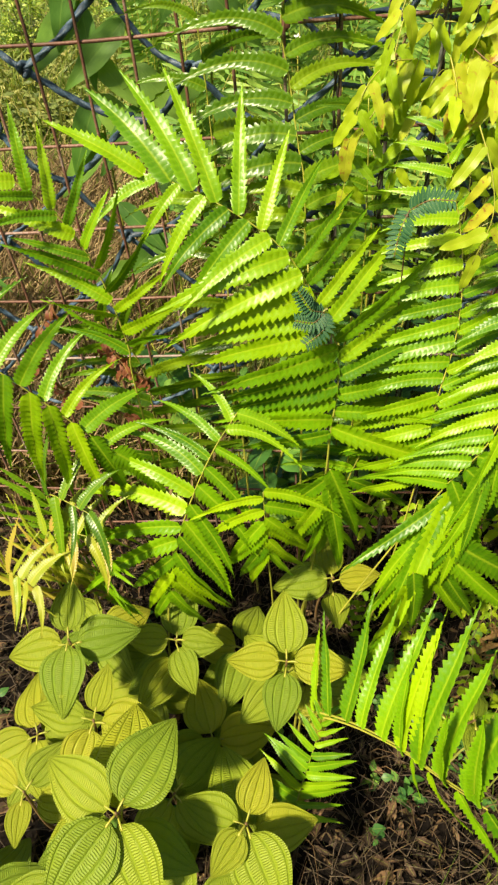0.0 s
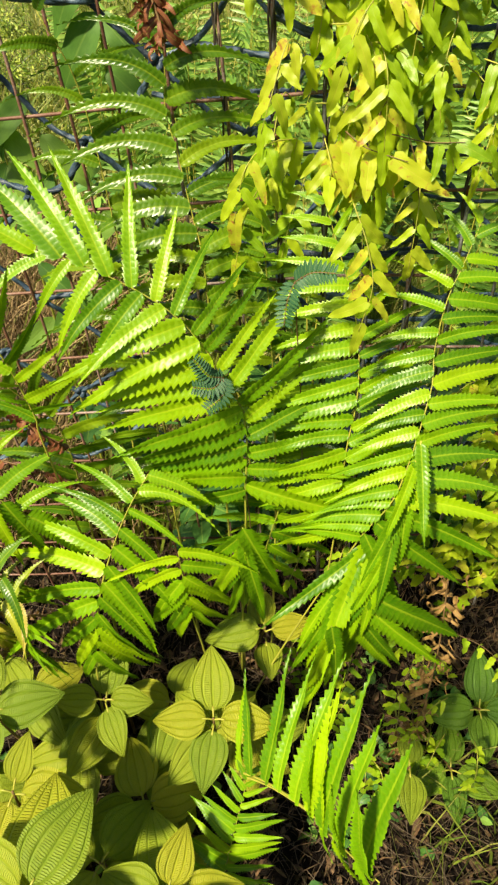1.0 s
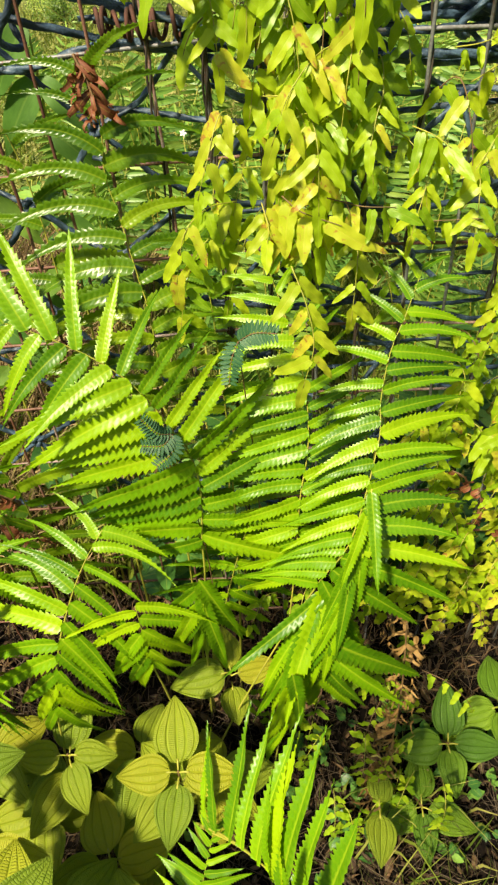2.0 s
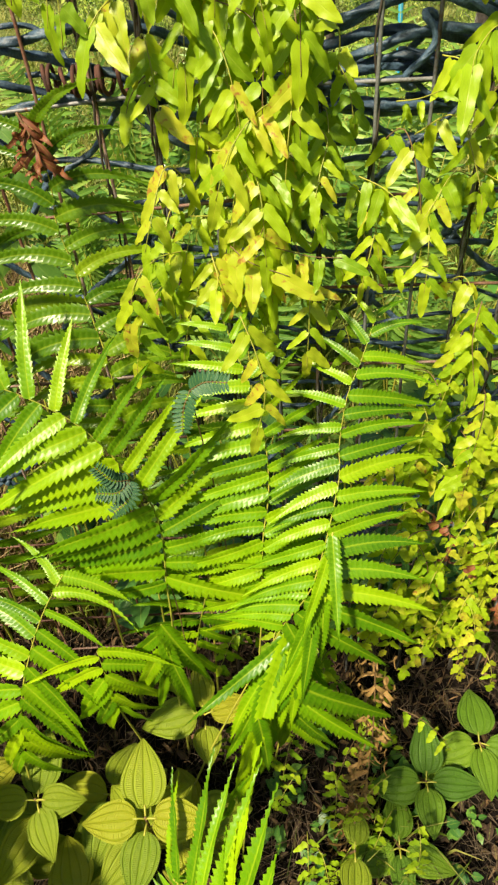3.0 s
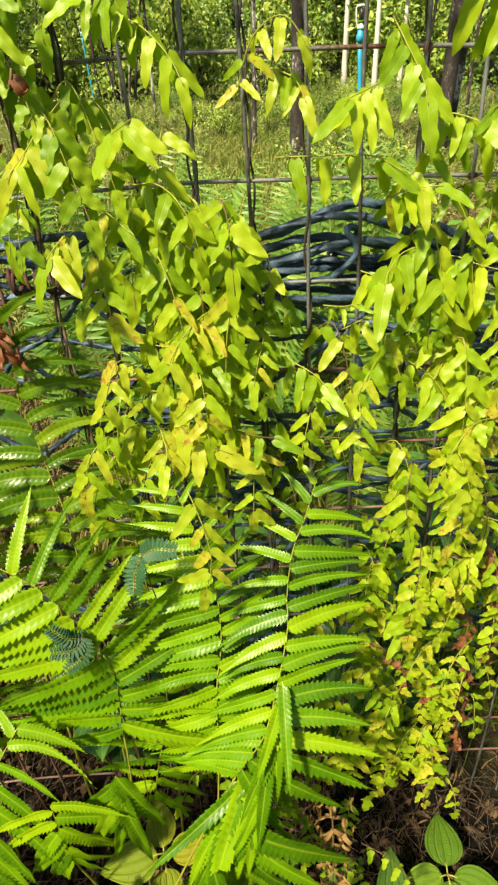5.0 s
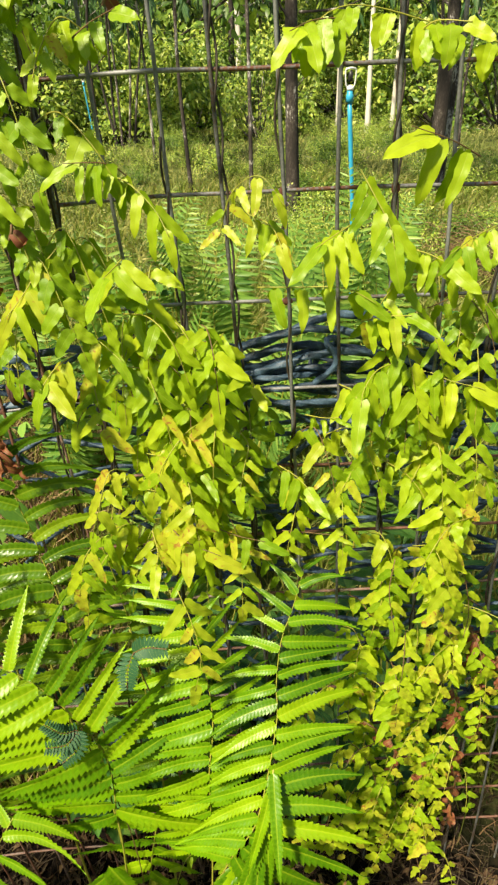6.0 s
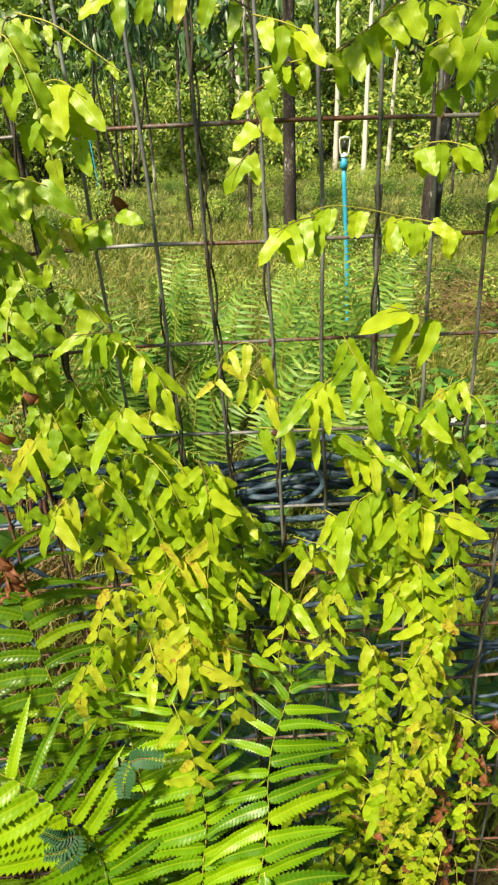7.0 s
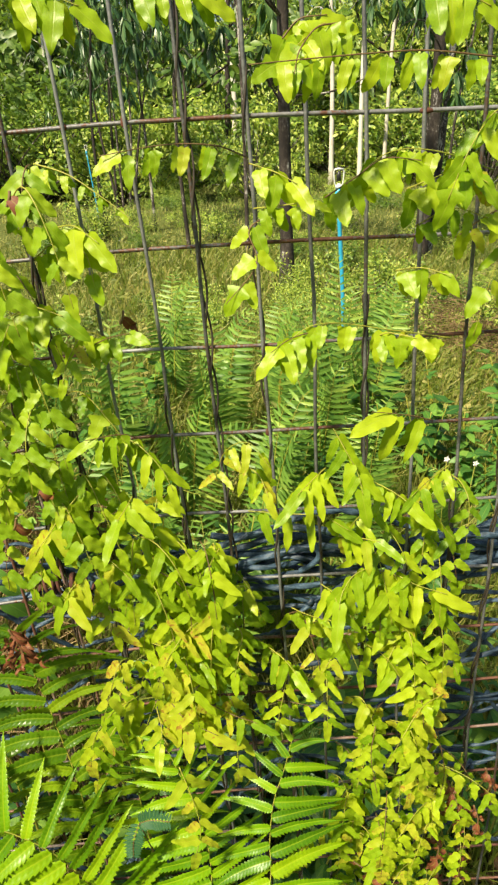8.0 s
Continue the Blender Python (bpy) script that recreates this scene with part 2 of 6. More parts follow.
# ---- shapes ----
def solid(name, verts, faces, material, uvs=None, smooth=True):
    me = bpy.data.meshes.new(name)
    me.from_pydata([tuple(v) for v in verts], [], faces)
    if uvs:
        layer = me.uv_layers.new(name="UVMap")
        index = np.zeros(len(me.loops), dtype=np.int32)
        me.loops.foreach_get("vertex_index", index)
        layer.data.foreach_set("uv", np.array(uvs, dtype=np.float32)[index].ravel())
    if smooth:
        me.polygons.foreach_set("use_smooth", [True] * len(me.polygons))
    me.materials.append(material)
    me.update()
    return me


def thing(name, at, label, category, group="", kind=""):
    ob = new(name)
    ob.empty_display_size = 0.05
    ob.location = at
    ob.matrix_basis = Matrix.Translation(at)
    return tagged(ob, label, category, group, kind)


def place(ob):
    """The place of an unturned thing or part in the world."""
    at = Vector(ob.matrix_basis.translation)
    while ob.parent:
        ob = ob.parent
        at += ob.matrix_basis.translation
    return at


def part(name, mesh, parent, m=None, label=""):
    ob = new(name, mesh)
    ob.parent = parent
    ob.matrix_basis = Matrix.Translation(-place(parent)) @ (m or Matrix())
    return tagged(ob, label)


def spline(points, steps):
    """Points along a smooth line through the given ones, evenly spaced."""
    p = [Vector(q) for q in points]
    p = [p[0] * 2 - p[1], *p, p[-1] * 2 - p[-2]]
    fine = []
    for i in range(1, len(p) - 2):
        for k in range(24):
            t = k / 24
            fine.append(0.5 * (2 * p[i] + (p[i + 1] - p[i - 1]) * t + (2 * p[i - 1] - 5 * p[i] + 4 * p[i + 1] - p[i + 2]) * t * t
                               + (3 * p[i] - p[i - 1] - 3 * p[i + 1] + p[i + 2]) * t ** 3))
    fine.append(p[-2])
    run = [0.0]
    for a, b in zip(fine, fine[1:]):
        run.append(run[-1] + (b - a).length)
    out, j = [], 0
    for k in range(steps + 1):
        s = run[-1] * k / steps
        while j < len(run) - 2 and run[j + 1] < s:
            j += 1
        f = (s - run[j]) / max(run[j + 1] - run[j], 1e-9)
        out.append(fine[j].lerp(fine[j + 1], min(max(f, 0), 1)))
    return out


def tube_data(line, radii, sides=6, start=0):
    """Vertices and faces of a round rod along a line; radii: one number, or one for each point."""
    line = [Vector(p) for p in line]
    n = len(line)
    if isinstance(radii, (int, float)):
        radii = [radii] * n
    tangent = [(line[min(i + 1, n - 1)] - line[max(i - 1, 0)]).normalized() for i in range(n)]
    side = tangent[0].orthogonal().normalized()
    verts, faces = [], []
    for i in range(n):
        side = (side - tangent[i] * side.dot(tangent[i])).normalized()
        other = tangent[i].cross(side)
        for k in range(sides):
            a = 2 * math.pi * k / sides
            verts.append(line[i] + (side * math.cos(a) + other * math.sin(a)) * radii[i])
    for i in range(n - 1):
        for k in range(sides):
            a, b = start + i * sides + k, start + i * sides + (k + 1) % sides
            faces.append((a, b, b + sides, a + sides))
    faces.append(tuple(start + k for k in reversed(range(sides))))
    faces.append(tuple(start + (n - 1) * sides + k for k in range(sides)))
    return verts, faces


def tube(name, line, radii, material, sides=6):
    v, f = tube_data(line, radii, sides)
    return solid(name, v, f, material)


def blade_axes(along, normal):
    x = Vector(along).normalized()
    y = Vector(normal).cross(x)
    if y.length < 1e-5:
        y = x.orthogonal()
    y.normalize()
    return x, y, x.cross(y)


def blade(at, along, normal, length, wide=1.0):
    """The pose of a leaf whose stalk stands at a place, pointing along, facing normal."""
    x, y, z = blade_axes(along, normal)
    m = Matrix.Identity(4)
    m.col[0][:3], m.col[1][:3], m.col[2][:3], m.col[3][:3] = x * length, y * length * wide, z * length, at
    return m


def pinna_mesh(name, material, teeth, width, bend, sickle, fold, wave=0.0, phase=0.0):
    """A long saw-edged leaflet of length one, along x, arching down by bend and swept by sickle, pleated from tooth to tooth."""
    verts, uvs, faces = [], [], []
    n = teeth * 2
    for i in range(n + 1):
        s = i / n
        half = width * min(1.0, 0.66 + s * 4.0) * (1.13 - 0.42 * s) * (1.0 if s < 0.45 else max(0.03, 1 - ((s - 0.45) / 0.55) ** 1.6))
        tooth = i % 2 == 0
        half *= (1.08 if tooth else 0.82) + 0.04 * math.sin(i * 2.7 + phase)
        ahead = 0.45 / teeth if tooth else 0.0
        mid_y, mid_z = sickle * s * s * (0.6 + 0.4 * s), -bend * s * s + wave * math.sin(phase + s * 5)
        for side in (-1, -0.55, 0, 0.55, 1):
            pleat = (0.0040 if tooth else -0.0025) * abs(side) + 0.008 * math.sin(s * 17 + side * 2 + phase) * abs(side)
            verts.append((s + ahead * abs(side), mid_y + half * side, mid_z + fold * half * (abs(side) - 0.72 * side * side) + pleat))
            uvs.append((0.5 + side / 2, s))
    for i in range(n):
        for k in range(4):
            a = i * 5 + k
            faces.append((a, a + 5, a + 6, a + 1))
    return solid(name, verts, faces, material, uvs)


def leaf_mesh(name, material, width, rows=10, cols=4, bend=0.2, fold=0.2, wave=0.02, phase=0.0, shape="ovate", sickle=0.0, margin=0.0):
    """A broad leaf of length one along x: ovate, oblong, or drawn out to a point."""
    verts, uvs, faces = [], [], []
    for i in range(rows + 1):
        s = i / rows
        if shape == "ovate":
            half = width * (math.sin(math.pi * min(1, s ** 0.72)) ** 0.72) * (1 - 0.30 * s ** 3)
        elif shape == "oblong":
            half = width * min(1, (s * 9) ** 0.5 + 0.1) * (1 - max(0, (s - 0.42) / 0.58) ** 2.2)
        elif shape == "lobed":
            half = width * min(1, (s * 9) ** 0.5 + 0.1) * (1 - max(0, (s - 0.5) / 0.5) ** 2.6) * (1.0 + 0.75 * math.exp(-((s - 0.16) / 0.10) ** 2))
        elif shape == "tongue":
            half = width * min(1, 0.40 + s * 7) * (1.08 - 0.34 * s) * (1 - max(0, (s - 0.55) / 0.45) ** 2.4)
        elif shape == "hastate":
            half = width * between(s, (0, 0.05, 0.13, 0.24, 0.45, 0.68, 0.85, 0.95, 1), (0.62, 1.02, 1.10, 1.02, 0.95, 0.86, 0.62, 0.33, 0.05))
        else:
            half = width * math.sin(math.pi * min(1, s ** 0.8)) ** 1.1
        half = max(half * (1 + margin * math.sin(phase * 3 + s * 21)), 0.008)
        for k in range(cols + 1):
            side = 2 * k / cols - 1
            z = -bend * s * s + fold * half * (abs(side) - 0.4 * side * side) + wave * math.sin(phase + s * 15 + (2 if side > 0 else 0)) * abs(side)
            verts.append((s - (0.05 * abs(side) * max(0, 1 - s * 6) if shape == "hastate" else 0), sickle * s * s + half * side, z))
            uvs.append((0.5 + side / 2, s))
    for i in range(rows):
        for k in range(cols):
            a = i * (cols + 1) + k
            faces.append((a, a + cols + 1, a + cols + 2, a + 1))
    return solid(name, verts, faces, material, uvs)


def many(name, mesh, poses, material):
    """One mesh holding a copy of a leaf at each pose."""
    n = len(mesh.vertices)
    co = np.zeros(n * 3)
    mesh.vertices.foreach_get("co", co)
    co = co.reshape(-1, 3)
    uv = np.zeros(len(mesh.loops) * 2)
    mesh.uv_layers[0].data.foreach_get("uv", uv)
    uv = uv.reshape(-1, 2)
    faces = [tuple(p.vertices) for p in mesh.polygons]
    verts, out = [], []
    for i, m in enumerate(poses):
        a = np.array(m)
        verts.append(co @ a[:3, :3].T + a[:3, 3])
        out += [tuple(q + i * n for q in f) for f in faces]
    me = bpy.data.meshes.new(name)
    me.from_pydata(np.concatenate(verts).tolist(), [], out)
    me.uv_layers.new(name="UVMap").data.foreach_set("uv", np.tile(uv, (len(poses), 1)).astype(np.float32).ravel())
    me.polygons.foreach_set("use_smooth", [True] * len(me.polygons))
    me.materials.append(material)
    return me


def jitter(r, amount):
    return Vector((r.uniform(-1, 1), r.uniform(-1, 1), r.uniform(-1, 1))) * amount


def between(s, xs, ys):
    return float(np.interp(s, xs, ys))


# ---- ground ----
def rise(x, y):
    """The ground's height: a shallow hollow before the fence, low swells behind it."""
    h = 0.02 * noise.noise(Vector((x * 3, y * 3, 0.3))) + 0.008 * noise.noise(Vector((x * 14, y * 14, 2.1)))
    far = max(0.0, math.hypot(x, y) - 1.5)
    return h + min(far * 0.05, 0.16) * noise.noise(Vector((x * 0.35, y * 0.35, 5.0)))


def ground_sheet():
    edge = [0.0]
    step = 0.035
    while edge[-1] < 900:
        edge.append(edge[-1] + step)
        step *= 1.075 if edge[-1] > 1.2 else 1.0
    axis = [-e for e in reversed(edge[1:])] + edge
    n = len(axis)
    verts = [(x + 0.1, y + 0.5, rise(x + 0.1, y + 0.5)) for y in axis for x in axis]
    faces = [(j * n + i, j * n + i + 1, (j + 1) * n + i + 1, (j + 1) * n + i) for j in range(n - 1) for i in range(n - 1)]
    m, nt, bsdf, out = mat("ground_soil_and_moss")
    link = nt.links.new
    geo = nt.nodes.new("ShaderNodeNewGeometry")
    a = node(nt, "ShaderNodeTexNoise", Scale=34.0, Detail=8.0, Roughness=0.75)
    b = node(nt, "ShaderNodeTexNoise", Scale=0.5, Detail=4.0)
    c = node(nt, "ShaderNodeTexVoronoi", Scale=130.0)
    for t in (a, b, c):
        link(geo.outputs["Position"], t.inputs["Vector"])
    # Dark earth, taken down to near black for the shade under the leaves.
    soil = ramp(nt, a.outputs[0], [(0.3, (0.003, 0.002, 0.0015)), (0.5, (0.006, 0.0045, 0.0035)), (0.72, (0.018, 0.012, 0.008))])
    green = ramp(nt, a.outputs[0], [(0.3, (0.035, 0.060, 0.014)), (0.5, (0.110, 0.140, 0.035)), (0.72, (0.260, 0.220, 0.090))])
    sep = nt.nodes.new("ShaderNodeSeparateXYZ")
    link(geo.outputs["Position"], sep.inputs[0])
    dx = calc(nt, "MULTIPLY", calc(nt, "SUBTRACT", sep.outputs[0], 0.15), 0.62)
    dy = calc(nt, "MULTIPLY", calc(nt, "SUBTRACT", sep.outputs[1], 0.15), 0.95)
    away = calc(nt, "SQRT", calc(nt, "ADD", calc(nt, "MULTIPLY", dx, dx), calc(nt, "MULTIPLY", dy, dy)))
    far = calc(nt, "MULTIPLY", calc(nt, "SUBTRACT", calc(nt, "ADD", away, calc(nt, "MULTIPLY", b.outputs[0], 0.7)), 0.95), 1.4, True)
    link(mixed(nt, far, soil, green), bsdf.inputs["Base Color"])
    bp = nt.nodes.new("ShaderNodeBump")
    bp.inputs["Strength"].default_value, bp.inputs["Distance"].default_value = 0.6, 0.005
    link(calc(nt, "ADD", a.outputs[0], calc(nt, "MULTIPLY", c.outputs[0], 0.5)), bp.inputs["Height"])
    link(bp.outputs[0], bsdf.inputs["Normal"])
    bsdf.inputs["Roughness"].default_value = 0.95
    bsdf.inputs["Specular IOR Level"].default_value = 0.1
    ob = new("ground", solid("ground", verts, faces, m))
    tagged(ob, "dark earth, shade put into its colour, with leaf litter, grassy further off", "ground", "", "structure")


ground_sheet()

# ---- fence ----
FENCE_Y = 0.737
ROW_Z = [1.852, 1.750, 1.650, 1.550, 1.4445, 1.3465, 1.2475, 1.1445, 1.045, 0.944, 0.843, 0.742, 0.641, 0.540, 0.440, 0.340, 0.240, 0.140]
fence = thing("wire_fence", (0.3, FENCE_Y, 0), "rusty welded wire mesh fence standing upright in undergrowth", "fence")


def fence_point(x, z, off=0.0):
    """A place on the mesh, whose upright wires lean a little and whose rows sag to one end; x counts at the height of 1.1 m."""
    dx = 0.003 * noise.noise(Vector((x * 2.2, z * 3.0, 1.0))) + 0.045 * (1.1 - z)
    return Vector((x + dx, FENCE_Y + 0.008 * noise.noise(Vector((x * 3.1, z * 2.6, 9.0))) + off, z - 0.055 * max(0.0, 0.25 - x)))


def build_fence():
    for k in range(-22, 40):
        x = 0.362 + 0.0525 * k
        kink = rnd.uniform(-0.002, 0.002)
        line = [fence_point(x + 0.003 * noise.noise(Vector((k * 7.1, i * 0.31, 0))) + kink, -0.06 + i * 0.052, -0.0014) for i in range(38)]
        part("upright_wire", tube("upright_wire", line, 0.0019, WIRE_RUST if x < 0.12 else WIRE_UP, 6), fence)
    for j, z in enumerate(ROW_Z):
        line = [fence_point(-0.85 + i * 0.0372, z + 0.003 * noise.noise(Vector((i * 0.19, j * 3.3, 0))), 0.0014) for i in range(90)]
        part("cross_wire", tube("cross_wire", line, 0.0020, WIRE if z > 1.0 else WIRE_RUST, 6), fence)
    bead = solid("rusty_joint", *bead_data(), RUST)
    r = random.Random(17)
    for z in ROW_Z[:13]:
        for k in range(-8, 8):
            if r.random() < 0.30:
                part("rusty_joint", bead, fence, Matrix.Translation(fence_point(0.362 + 0.0525 * k, z)) @ Matrix.Diagonal((r.uniform(0.8, 3.2), 1.0, r.uniform(0.7, 1.9), 1)))


def bead_data():
    """A knobbly little swelling of rust round a crossing of wires."""
    verts = [(0.0027 * math.cos(a) * h, 0.0030 * math.sin(a) * h, 0.0034 * z) for z, h in ((-1, 0.35), (-0.4, 0.9), (0.4, 0.8), (1, 0.3)) for a in (0.3, 1.5, 2.4, 3.6, 4.5, 5.7)]
    faces = [(i * 6 + k, i * 6 + (k + 1) % 6, i * 6 + 6 + (k + 1) % 6, i * 6 + 6 + k) for i in range(3) for k in range(6)]
    return verts, faces + [tuple(range(5, -1, -1)), tuple(range(18, 24))]


build_fence()


def post_at(x):
    p = thing("fence_post", (x, FENCE_Y + 0.04, 0), "weathered grey timber post behind the wire mesh", "post", "posts of the fence")
    part("shaft", tube("shaft", [(x, FENCE_Y + 0.045, -0.05), (x + 0.01, FENCE_Y + 0.045, 1.0), (x, FENCE_Y + 0.05, 1.95)], 0.035, BARK, 10), p)


post_at(-0.85)
post_at(2.35)


# ---- rope and net hung on the fence ----
def rope_line(x0, x1, z0, z1, sag, off, seed, steps=40, rough=0.010):
    out = []
    for i in range(steps + 1):
        s = i / steps
        x = x0 + (x1 - x0) * s
        z = z0 + (z1 - z0) * s - sag * math.sin(math.pi * s)
        out.append(Vector((x, FENCE_Y + off + rough * noise.noise(Vector((x * 7, seed * 3.7, 1))), z + rough * 1.4 * noise.noise(Vector((x * 6, seed * 5.1, 3))))))
    return out


def twisted(line, radius, lay=0.05):
    """A laid rope in one piece: a three-lobed round that turns as it goes."""
    run = sum((b - a).length for a, b in zip(line, line[1:]))
    n = max(8, int(run / 0.006))
    pts = spline(line, n)
    verts, faces, sides = [], [], 12
    side = (pts[1] - pts[0]).orthogonal().normalized()
    for i, p in enumerate(pts):
        t = (pts[min(i + 1, n)] - pts[max(i - 1, 0)]).normalized()
        side = (side - t * side.dot(t)).normalized()
        other = t.cross(side)
        turn = 2 * math.pi * run * i / n / lay / 3
        for k in range(sides):
            a = 2 * math.pi * k / sides
            rad = radius * (0.92 + 0.30 * math.cos(3 * (a - turn)))
            verts.append(p + (side * math.cos(a) + other * math.sin(a)) * rad)
    for i in range(n):
        for k in range(sides):
            a, b = i * sides + k, i * sides + (k + 1) % sides
            faces.append((a, b, b + sides, a + sides))
    faces.append(tuple(reversed(range(sides))))
    faces.append(tuple(n * sides + k for k in range(sides)))
    return verts, faces


def build_ropes():
    bundle = thing("rope_bundle", (0.3, FENCE_Y + 0.03, 1.07), "thick blue-black twisted rope bundle tied along the wire mesh", "rope")
    r = random.Random(3)
    for i in range(13):
        z = 1.030 + 0.052 * (i / 12)
        start = -0.45 if i % 4 == 0 else r.uniform(0.17, 0.30)
        line = rope_line(start, 1.35, z + r.uniform(-0.012, 0.012), z + 0.008 + r.uniform(-0.012, 0.012), r.uniform(0, 0.014), 0.012 + 0.009 * (i % 4), i, 60, 0.030)
        v, f = twisted(line, r.uniform(0.0024, 0.0046), 0.034)
        part("strand", solid("strand", v, f, ROPE), bundle)
    for i in range(9):
        x, z = 0.02 + 0.11 * i + r.uniform(-0.03, 0.03), 1.075 + r.uniform(-0.02, 0.02)
        wide, deep = r.uniform(0.05, 0.10), r.uniform(0.015, 0.035)
        loop = [Vector((x + wide * math.sin(a), FENCE_Y + 0.022 + 0.014 * math.sin(2 * a + i), z - deep * (1 - math.cos(a)) + 0.01 * math.sin(3 * a))) for a in np.linspace(-2.6, 2.6, 22)]
        v, f = twisted(loop, r.uniform(0.0022, 0.0034), 0.03)
        part("loop", solid("loop", v, f, ROPE), bundle)
    for x in (0.405, -0.02, 0.80):
        ring = [Vector((x + 0.007 * math.cos(a) + 0.008 * math.sin(3 * a), FENCE_Y + 0.020 + 0.022 * math.sin(a), 1.066 + 0.030 * math.cos(a + 0.3))) for a in np.linspace(0, 4 * math.pi, 40)]
        v, f = twisted(ring, 0.0030, 0.025)
        part("knot", solid("knot", v, f, ROPE), bundle)
    net = thing("knotted_net", (0.3, FENCE_Y + 0.02, 0.8), "slack blue-grey knotted rope net hanging behind the wire mesh", "net")

    def knot_at(i, j):
        return Vector((-0.75 + i * 0.088 + 0.030 * noise.noise(Vector((i * 1.7, j * 2.3, 0.5))), FENCE_Y + 0.022 + 0.016 * noise.noise(Vector((i * 1.1, j * 1.9, 7))),
                       1.045 - j * 0.072 + 0.028 * noise.noise(Vector((i * 2.1, j * 1.3, 3)))))

    for i in range(11):
        z = 1.010 - 0.033 * i + r.uniform(-0.008, 0.008)
        line = rope_line(0.12 + r.uniform(-0.10, 0.10), 1.30, z + r.uniform(-0.012, 0.012), z + r.uniform(-0.015, 0.015), r.uniform(0.005, 0.03), 0.016 + 0.008 * (i % 3), 40 + i, 40, 0.030)
        v, f = twisted(line, r.uniform(0.0020, 0.0034), 0.03)
        part("cord", solid("cord", v, f, ROPE), net)
    for i in range(24):
        for j in range(9):
            if (i + j) % 2:
                continue
            k = knot_at(i, j)
            ball = [k + Vector((0.006 * math.cos(a) * (1 - 0.3 * s), 0.005 * math.sin(2 * a), 0.006 * math.sin(a))) for s, a in ((q / 15, q * 0.8) for q in range(16))]
            v, f = tube_data(ball, 0.0036, 5)
            part("knot", solid("knot", v, f, ROPE), net)
            for di in (-1, 1):
                if 0 <= i + di < 24 and r.random() < 0.9:
                    q = knot_at(i + di, j + 1)
                    mid = k.lerp(q, 0.5) + Vector((0, r.uniform(-0.004, 0.012), -r.uniform(0.0, 0.022)))
                    v, f = twisted(spline([k, mid, q], 8), r.uniform(0.0026, 0.0038), 0.026)
                    part("cord", solid("cord", v, f, ROPE), net)


build_ropes()
tie = thing("wire_tie", (0.09, FENCE_Y, 1.058), "rust-brown wire wound in a coil round the rope", "wire")
coil = [Vector((0.056 + 0.0095 * a / 6.283 + 0.004 * math.sin(a * 0.43), FENCE_Y + 0.004 + 0.012 * math.cos(a), 1.055 + (0.011 + 0.002 * math.sin(a * 0.31)) * math.sin(a))) for a in np.arange(0, 6.283 * 8, 0.4)]
part("coil", tube("coil", coil, 0.0021, RUST, 6), tie)

# ---- fern leaflets ----
BOWS = (0.02, 0.11, 0.21, 0.32, 0.44, 0.58, 0.74)


def pinna_stock(material):
    """Leaflets that bow one way or the other, from straight to strongly arched."""
    return {sign: [pinna_mesh("pinna", material, TEETH, 0.072 + 0.007 * (i % 3), 0.10 + 0.13 * ((i * 2) % 3), sign * bow, 1.15 - 0.15 * (i % 3), 0.012, i * 1.3)
                   for i, bow in enumerate(BOWS)] for sign in (-1, 1)}


PINNAE = pinna_stock(FERN)
PINNAE_OLD = pinna_stock(FERN_OLD)
PINNAE_SHADED = pinna_stock(FERN_SHADED)


def fern(at, label, category="fern", group="ferns before the fence"):
    return thing("fern_plant", at, label, category, group)


